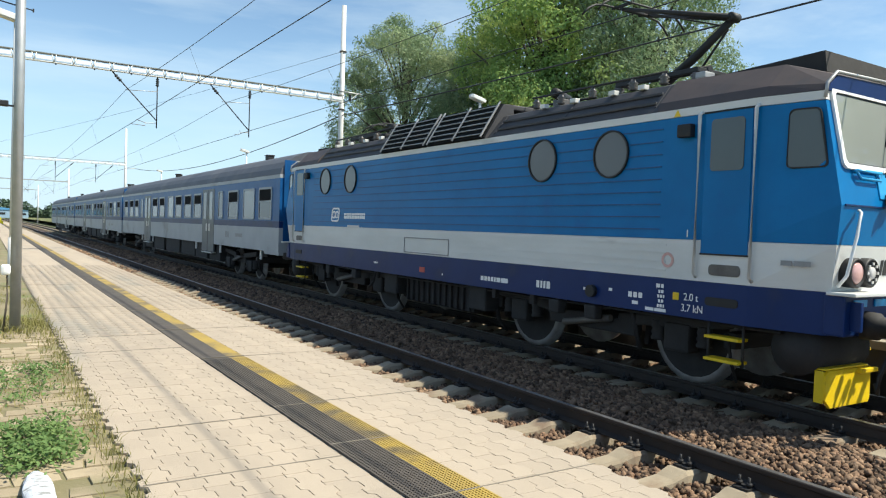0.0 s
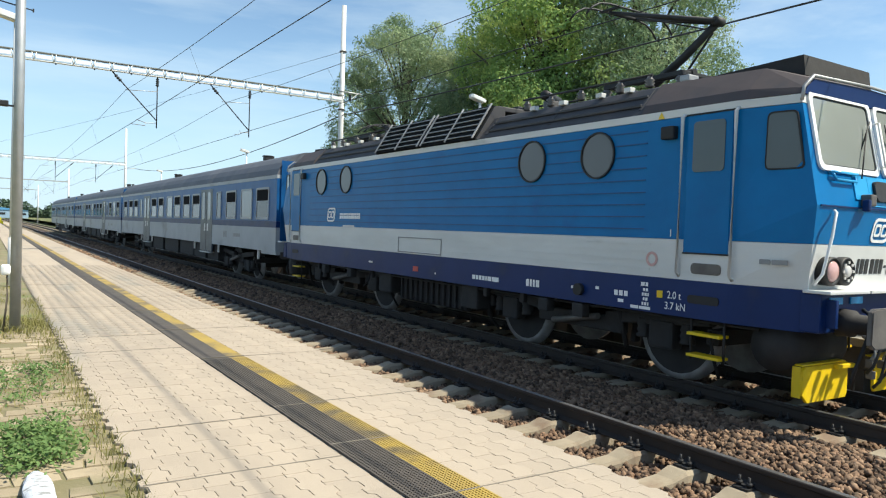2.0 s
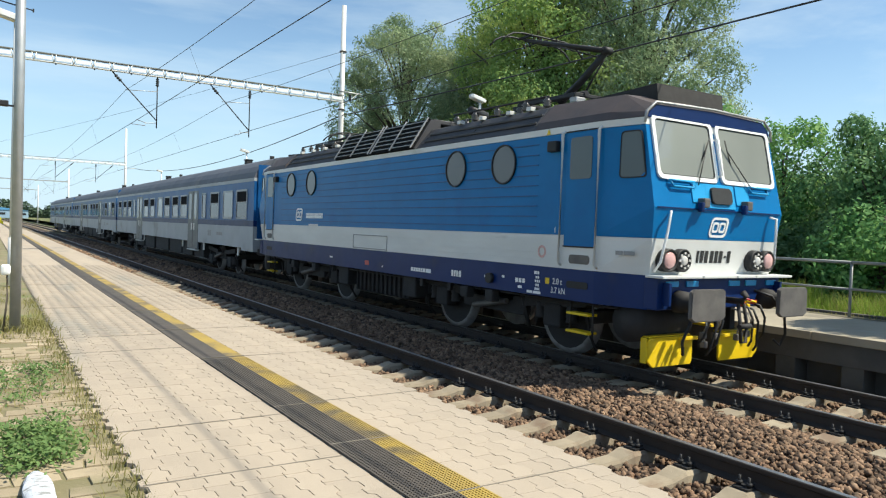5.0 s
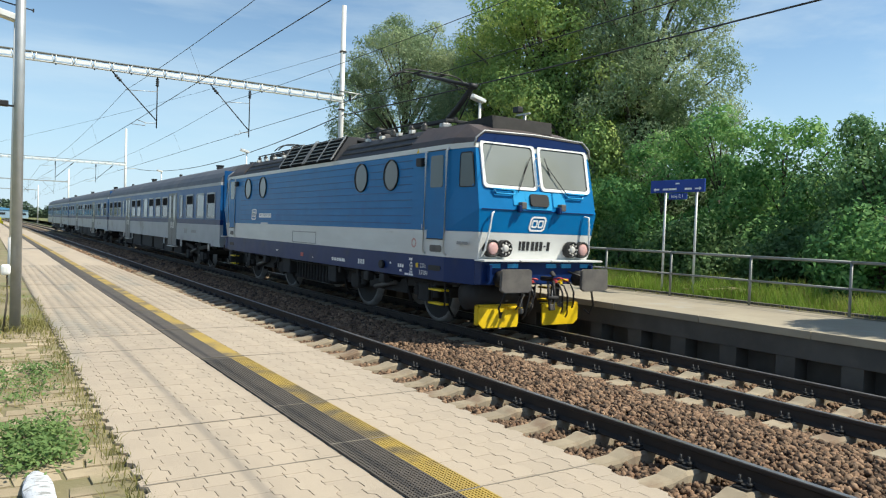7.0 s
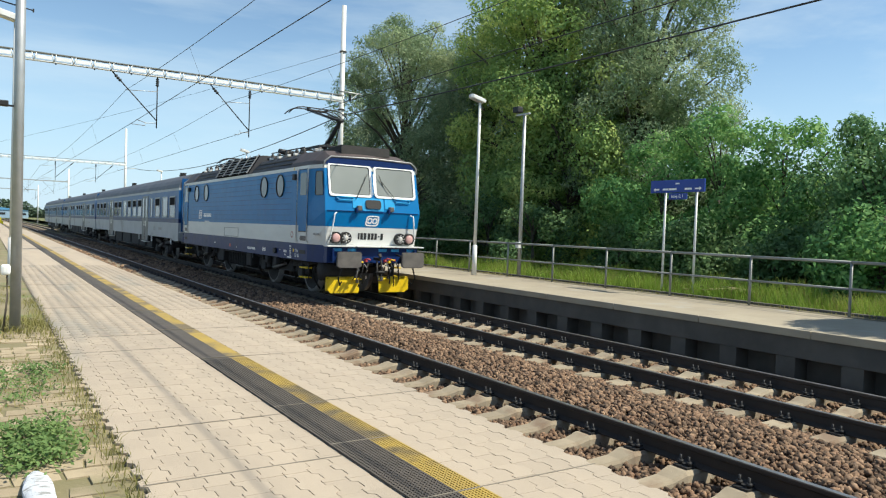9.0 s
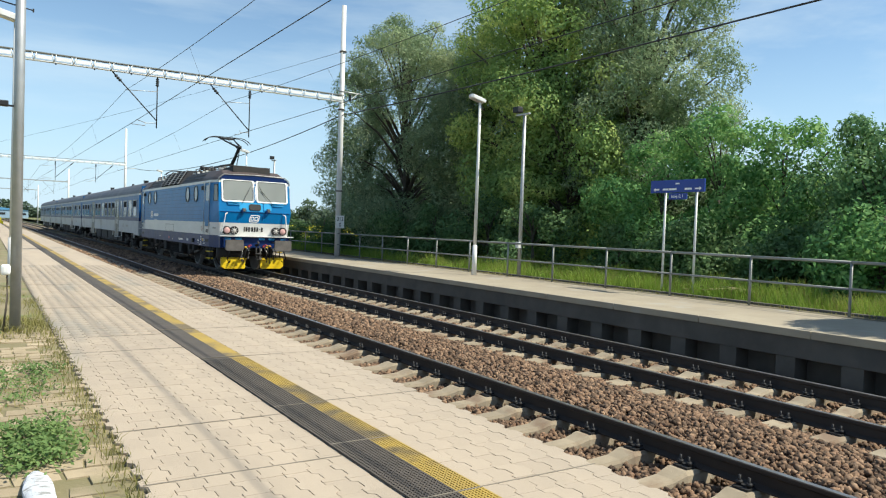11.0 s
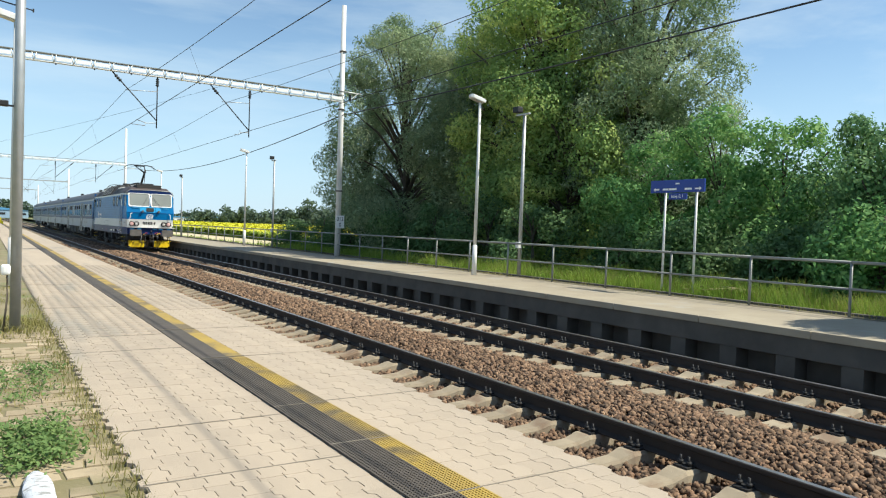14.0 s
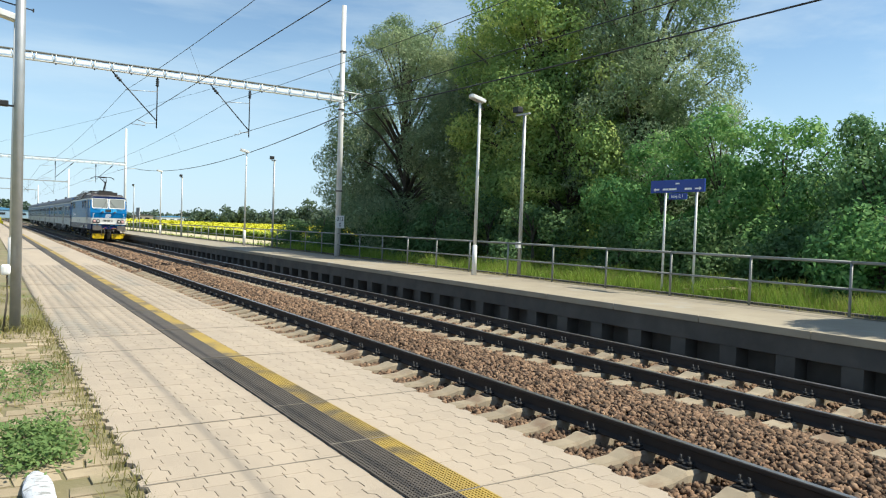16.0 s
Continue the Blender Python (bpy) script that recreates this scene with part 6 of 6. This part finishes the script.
def crown_points(rg, clumps, per, fill=0.55):
    """Leaf places on the outer shells of many clumps, and their ways out."""
    out, ways = [], []
    for x, y, z, r, f in clumps:
        n = int(per * r * r)
        d = rg.normal(size=(n, 3))
        d /= np.linalg.norm(d, axis=1, keepdims=True)
        rr = r * (fill + (1 - fill) * rg.uniform(0, 1, n) ** 0.6) * (1 + 0.22 * np.sin(d[:, 0] * 7 + x) * np.sin(d[:, 1] * 6 + y) * np.sin(d[:, 2] * 5))
        out.append(np.array([x, y, z]) + d * rr[:, None] * np.array([1, 1, f]))
        ways.append(d)
    return np.concatenate(out), np.concatenate(ways)


def tree(x, y, h, r, seed, leaf, label, low=0.18, leaf_size=0.17, per=520, n_clumps=46, ratio=0.45, name="tree", trunk_r=0.28, clump=(0.55, 1.25), lean=0.0, top=0.55):
    """Trunk, limbs that fork to every clump, and a crown of single leaves."""
    rg = np.random.default_rng(seed)
    t = thing(name, label, "tree" if name == "tree" else "bush", pose(x, y, 0.35), "trees beyond the platform" if name == "tree" else "bushes beyond the platform")
    clumps = []
    for k in range(n_clumps):
        u = rg.uniform(low, 0.97)
        env = r * (1.0 if u < top else math.sqrt(max(0.03, 1 - ((u - top) / (1 - top)) ** 2)))
        if u < 0.3:
            env *= 0.75 + 0.8 * u
        a, q = rg.uniform(0, 2 * math.pi), math.sqrt(rg.uniform(0.12, 1))
        cr = rg.uniform(*clump) * (1.0 if u < 0.85 else 0.75)
        clumps.append((env * q * math.cos(a) + lean * u * h, env * q * math.sin(a), u * h - 0.3 * cr, cr, rg.uniform(0.65, 0.95)))
    stem = [Vector((0.02 * h * math.sin(2.1 * k + seed) + lean * h * k / 5, 0.02 * h * math.cos(1.7 * k + seed), h * 0.80 * k / 5)) for k in range(6)]
    part("trunk", tubem(stem, trunk_r, 10, trunk_r * 0.25), M_BARK, t, "dark furrowed trunk")
    for k in range(0, n_clumps, 2):
        c = Vector(clumps[k][:3])
        f = min(0.9, max(0.08, (c.z / (h * 0.8)) * 0.62))
        i = min(4, int(f * 5))
        root = stem[i].lerp(stem[i + 1], f * 5 - i)
        mid = root.lerp(c, 0.5) + Vector((0, 0, 0.10 * h * 0.3))
        part("limb", tubem([root, mid, c], trunk_r * 0.30, 6, 0.02), M_BARK, t)
    p, ways = crown_points(rg, clumps, per)
    v, q = quads_at(p, leaf_size, rg, ratio, 0.15, ways)
    link("crown", mesh_np("crown", v, q), leaf, t, "uneven crown of small leaves", "")
    return t


WL = "tall willow with grey-green leaves and dark gaps"
tree(17.6, 31.4, 12.2, 3.5, 11, M_WILLOW, WL, low=0.1, n_clumps=140, per=900, ratio=0.30, leaf_size=0.165, clump=(0.45, 1.2))
tree(17.5, 35.0, 7.6, 2.5, 12, M_WILLOW, "lower willow with grey-green drooping leaves", low=0.08, n_clumps=60, per=560, ratio=0.28, leaf_size=0.19)
tree(21.0, 29.4, 11.8, 3.6, 13, M_WILLOW, WL, low=0.08, n_clumps=110, per=640, ratio=0.30, leaf_size=0.19, clump=(0.5, 1.3))
tree(20.6, 24.0, 14.6, 3.9, 14, M_POPLAR, "tall broad tree with sunlit yellow-green leaves", low=0.1, n_clumps=135, per=820, ratio=0.5, leaf_size=0.16, trunk_r=0.38, clump=(0.45, 1.4))
tree(22.0, 20.2, 14.2, 3.5, 15, M_WILLOW, "tall tree with grey-green leaves beside the poplar", low=0.1, n_clumps=130, per=860, ratio=0.34, leaf_size=0.16, trunk_r=0.34, clump=(0.45, 1.3))
tree(19.3, 21.0, 9.0, 2.6, 16, M_POPLAR, "leafy tree with hanging sunlit branches", low=0.08, n_clumps=70, per=760, ratio=0.5, leaf_size=0.155, clump=(0.45, 1.15))
# unseen tree, added only to cast the shadow on the far deck
tree(15.8, 2.3, 7.6, 1.5, 17, M_BUSH, "unseen leafy tree added beside the platform to shade the deck", low=0.64, n_clumps=60, per=420, leaf_size=0.2, ratio=0.6, trunk_r=0.14)
BL = "dense bright green hedge bush behind the grass"
BUSH = dict(name="bush", low=0.05, leaf_size=0.125, per=1000, ratio=0.6, trunk_r=0.09, clump=(0.35, 0.95), top=0.5)
for k, (x, y, h, r) in enumerate(((18.9, 16.2, 5.0, 1.9), (19.2, 14.2, 5.6, 2.0), (19.6, 12.3, 5.2, 1.9), (20.3, 10.8, 4.4, 1.7), (20.6, 9.4, 3.9, 1.6), (18.4, 9.1, 4.9, 1.1), (18.8, 6.6, 4.5, 1.8), (19.2, 18.2, 3.9, 1.7), (16.9, 8.2, 2.7, 1.2))):
    tree(x, y, h, r, 30 + k, M_BUSH if k not in (3, 4, 5, 6) else M_DEEPBUSH, BL, n_clumps=34 if k != 5 else 48, **BUSH)
# low bushes whose dark leaf colour carries the shade below the trees
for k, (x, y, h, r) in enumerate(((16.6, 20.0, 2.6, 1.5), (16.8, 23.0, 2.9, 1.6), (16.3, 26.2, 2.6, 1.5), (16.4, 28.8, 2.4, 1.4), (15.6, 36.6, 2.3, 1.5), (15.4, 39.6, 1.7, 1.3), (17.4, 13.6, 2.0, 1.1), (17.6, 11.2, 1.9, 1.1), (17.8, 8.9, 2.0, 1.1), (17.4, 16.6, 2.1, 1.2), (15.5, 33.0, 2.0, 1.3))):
    tree(x, y, h, r, 50 + k, M_SHADELEAF, "undergrowth bush toned dark for the shade below the trees", n_clumps=16, **BUSH)
# backdrop bushes added to close the gaps behind the trees with dark
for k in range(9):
    tree(23.5 + 0.8 * (k % 3), 9.5 + 3.6 * k, (3.4 if k < 3 else 5.8) + 0.5 * (k % 4), 2.6, 70 + k, M_SHADELEAF, "dense bush added as a dark shade backdrop behind the trees", n_clumps=26, name="bush", low=0.03, leaf_size=0.30, per=230, ratio=0.6, trunk_r=0.12, clump=(0.8, 1.4), top=0.6)


# ---- the sunflower field and the far distance ----
n = 60000
u = rng.uniform(0, 1, n) ** 1.6
fy = 44 + u * 230
fx = 20.5 + rng.uniform(0, 1, n) * (20 + fy * 0.62)
z = 1.25 + 0.0025 * (fy - 44) + rng.uniform(-0.18, 0.12, n)
v, q = quads_at(np.stack([fx, fy, z], 1), np.where(fy < 100, 0.20, 0.42), rng, 0.9, 2.6)
link("sunflowers", mesh_np("sunflowers", v, q), M_SUNFLOWER, None, "broad field of yellow sunflowers in bloom", "stuff")
bm = bmesh.new()
rows = [[bm.verts.new((20.2 + (i / 24) * (22 + y * 0.62), y, 1.02 + 0.0025 * (y - 44) + 0.12 * noise.noise((i * 1.7, y * 0.31, 0.5)))) for i in range(25)] for y in [44 + 5 * j for j in range(50)]]
for a, b in zip(rows, rows[1:]):
    for i in range(24):
        bm.faces.new((a[i], a[i + 1], b[i + 1], b[i]))
part("sunflower_field", bm, M_SUNFLOWER, None, "yellow and green sheet of the sunflower crop", "structure")
n = 9000
fx = np.concatenate([rng.uniform(20.0, 48, n // 2), np.full(n - n // 2, 20.2) + rng.uniform(-0.2, 0.5, n - n // 2)])
fy = np.concatenate([rng.uniform(43.6, 44.6, n // 2), rng.uniform(44, 150, n - n // 2)])
v, q = quads_at(np.stack([fx, fy, rng.uniform(0.4, 1.1, n)], 1), np.full(n, 0.26), rng, 0.7, 0.0)
link("sunflower_stems", mesh_np("sunflower_stems", v, q), M_GRASS, None, "green stems and leaves at the field's edge", "stuff")

# leaf tones lightened and blued: the haze of distance is in the colour
M_FARLEAF = leaf_mat("haze_toned_leaf", (0.075, 0.115, 0.085), (0.10, 0.145, 0.10), (0.12, 0.165, 0.11))


def far_wood(name, x0, y0, x1, y1, h, n_clumps, seed, cr=3.0, leaf=1.3, base=0.0):
    rg = np.random.default_rng(seed)
    cl = []
    for k in range(n_clumps):
        f = (k + rg.uniform(-0.5, 0.5)) / n_clumps
        hh = h * (0.72 + 0.28 * math.sin(f * 19 + seed) * math.sin(f * 7.3)) * rg.uniform(0.75, 1.1)
        for zz in np.arange(0.15, 1.0, 0.22):
            cl.append((x0 + (x1 - x0) * f + rg.uniform(-2, 2), y0 + (y1 - y0) * f + rg.uniform(-4, 4), base + hh * zz, cr * (1.1 - 0.5 * zz), 0.8))
    p, ways = crown_points(rg, cl, 9 * (1.3 / leaf) ** 2, 0.4)
    v, q = quads_at(p, np.full(len(p), leaf), rg, 0.7, 0.2, ways)
    return link(name, mesh_np(name, v, q), M_FARLEAF, None, "distant line of dark green trees", "stuff")


far_wood("far_trees", 52, 214, 96, 196, 7.6, 36, 3, 2.6, 0.9)
far_wood("far_trees", 72, 205, 120, 190, 10.0, 34, 4, 2.8, 0.9)
far_wood("far_trees", 40, 470, 150, 450, 9.5, 46, 5, 4.0, 1.6)
far_wood("far_trees", -60, 520, 60, 520, 13, 40, 6, 5.0, 1.8)


def far_hall(x, y, w, h, wallm, roofm, label):
    t = thing("industrial_hall", label, "building", pose(x, y, 0.3), "distant halls")
    part("wall", boxm(0, 0, h / 2, w, 14, h), wallm, t)
    part("roof", prism(bmesh.new(), [(-w / 2 - 0.3, h), (w / 2 + 0.3, h), (0, h + w * 0.05)], pose(0, 7.3, 0, 90, 0, 0), 14.6), roofm, t)
    for k in range(int(w / 4)):
        part("window", boxm(-w / 2 + 2 + 4 * k, -7.03, h * 0.55, 2.2, 0.1, h * 0.25), M_DARK, t)


M_PALEHALL = mat("far_pale_cladding", (0.30, 0.42, 0.52), (0.27, 0.38, 0.47), 0.5, 0.6)
M_HALLBLUE = mat("far_blue_cladding", (0.10, 0.30, 0.52), (0.09, 0.26, 0.46), 0.5, 0.6)
far_hall(104, 408, 14, 3.8, M_HALLBLUE, M_HALLBLUE, "blue clad hall beyond the field")
far_hall(86, 412, 15, 3.2, M_WHITE, M_HALLBLUE, "white hall with blue roof beyond the field")
far_hall(72, 420, 9, 3.8, M_CONC, M_DARKCONC, "pale building beyond the field")
far_hall(4, 380, 24, 3.6, M_PALEHALL, M_HALLBLUE, "long pale blue hall beyond the track")
far_hall(-22, 385, 20, 4.6, M_HALLBLUE, M_HALLBLUE, "blue hall beyond the track")
x, y = rng.uniform(-26, 2, 2500), rng.uniform(110, 330, 2500)
v, q = quads_at(np.stack([x, y, rng.uniform(0.5, 1.3, 2500)], 1), np.full(2500, 0.9), rng, 0.8, 0.6)
link("yellow_crop", mesh_np("yellow_crop", v, q), M_SUNFLOWER, None, "yellow flowering crop beside the line", "stuff")
# ---- paving pieces ----
left_paving = paved("walkway_paving", "pale interlocking concrete pavers of the walkway", WALK_X0, STRIP_X0, 1.4, FAR_PAVED, 0.2, 0.1375, 0.016, (0.0028, 0.0010), M_PAVER, 8.9, PLAT)
right_paving = paved("edge_paving", "pale interlocking concrete pavers along the platform edge", LINE_X1, EDGE_1, 1.4, FAR_PAVED, 0.2, 0.1383, 0.016, (0.0028, 0.0010), M_PAVER, 11.3, PLAT)
for y in (0.8, 3.76, 4.78, 7.75, 8.75, 11.7, 15.7):
    part("slab_joint", boxm((WALK_X0 + STRIP_X0) / 2, y, PLAT + 0.001, STRIP_X0 - WALK_X0, 0.012, 0.003), M_JOINT, left_paving)
for y in (2.98, 5.02, 7.05, 9.05, 11.1, 13.1, 15.2):
    part("slab_joint", boxm((LINE_X1 + EDGE_1) / 2, y, PLAT + 0.001, EDGE_1 - LINE_X1, 0.010, 0.003), M_JOINT, right_paving)
old_paving = paved("verge_paving", "weathered uneven pavers overgrown with grass", -0.52, 0.64, 2.2, 9.6, 0.145, 0.232, 0.0, (0.020, 0.018), M_OLDPAVER, 9.0, PLAT - 0.012)
for o in old_paving.children:
    if o.name.startswith("paver") and not o.name.startswith("paver_field"):
        o.rotation_euler = (random.uniform(-0.03, 0.03), random.uniform(-0.03, 0.03), random.uniform(-0.10, 0.10))
        o.location.z -= 0.02 if random.random() < 0.3 else random.uniform(0, 0.008)
        o.location.x += random.uniform(-0.008, 0.008) + (0.06 if int(o.location.y / 0.145) % 2 else -0.05)
# ---- what moves ----
RUN = [(0.0, 4.07), (0.5, 4.09), (1.0, 4.13), (1.5, 4.2), (2.0, 4.32), (2.5, 4.47), (3.0, 4.69), (3.5, 4.99), (4.0, 5.37), (4.5, 5.85), (5.0, 6.46), (5.5, 7.2), (6.0, 8.08), (6.5, 9.13), (7.0, 10.34), (7.5, 11.74), (8.0, 13.32), (8.5, 15.09), (9.0, 17.06), (9.5, 19.23), (10.0, 21.59), (10.5, 24.15), (11.0, 26.92), (11.5, 29.87), (12.0, 33.03), (12.5, 36.37), (13.0, 39.92), (13.5, 43.66), (14.0, 47.6), (14.5, 51.76), (15.0, 56.15), (15.5, 60.79), (16.0, 65.71)]


def run_at(t):
    """Where the train stands along the track, between the rows of RUN."""
    ts, ss = [r[0] for r in RUN], [r[1] for r in RUN]
    g = np.gradient(np.array(ss), np.array(ts))
    k = min(max(int(np.searchsorted(ts, t, side="right")) - 1, 0), len(ts) - 2)
    h = ts[k + 1] - ts[k]
    u = (t - ts[k]) / h
    return ((2 * u ** 3 - 3 * u ** 2 + 1) * ss[k] + (u ** 3 - 2 * u ** 2 + u) * h * g[k] + (-2 * u ** 3 + 3 * u ** 2) * ss[k + 1] + (u ** 3 - u ** 2) * h * g[k + 1])


def motions():
    """The train draws away along the far track; its wheels turn with it."""
    walk(LOCO, [(t, pose(TRACK_2, s, 0)) for t, s in RUN])
    for coach, y in COACHES:
        walk(coach, [(t, pose(TRACK_2, s + y, 0)) for t, s in RUN])
    for ws, y, radius in WHEELS:
        rows, last = [], None
        for k in range(481):
            t = k / 30
            a = math.degrees((run_at(t) - RUN[0][1]) / radius)
            if last is None or abs(a - last) > 55 or k == 480:
                rows.append((t, pose(0, y, radius, -a, 0, 0)))
                last = a
        walk(ws, rows)


motions()
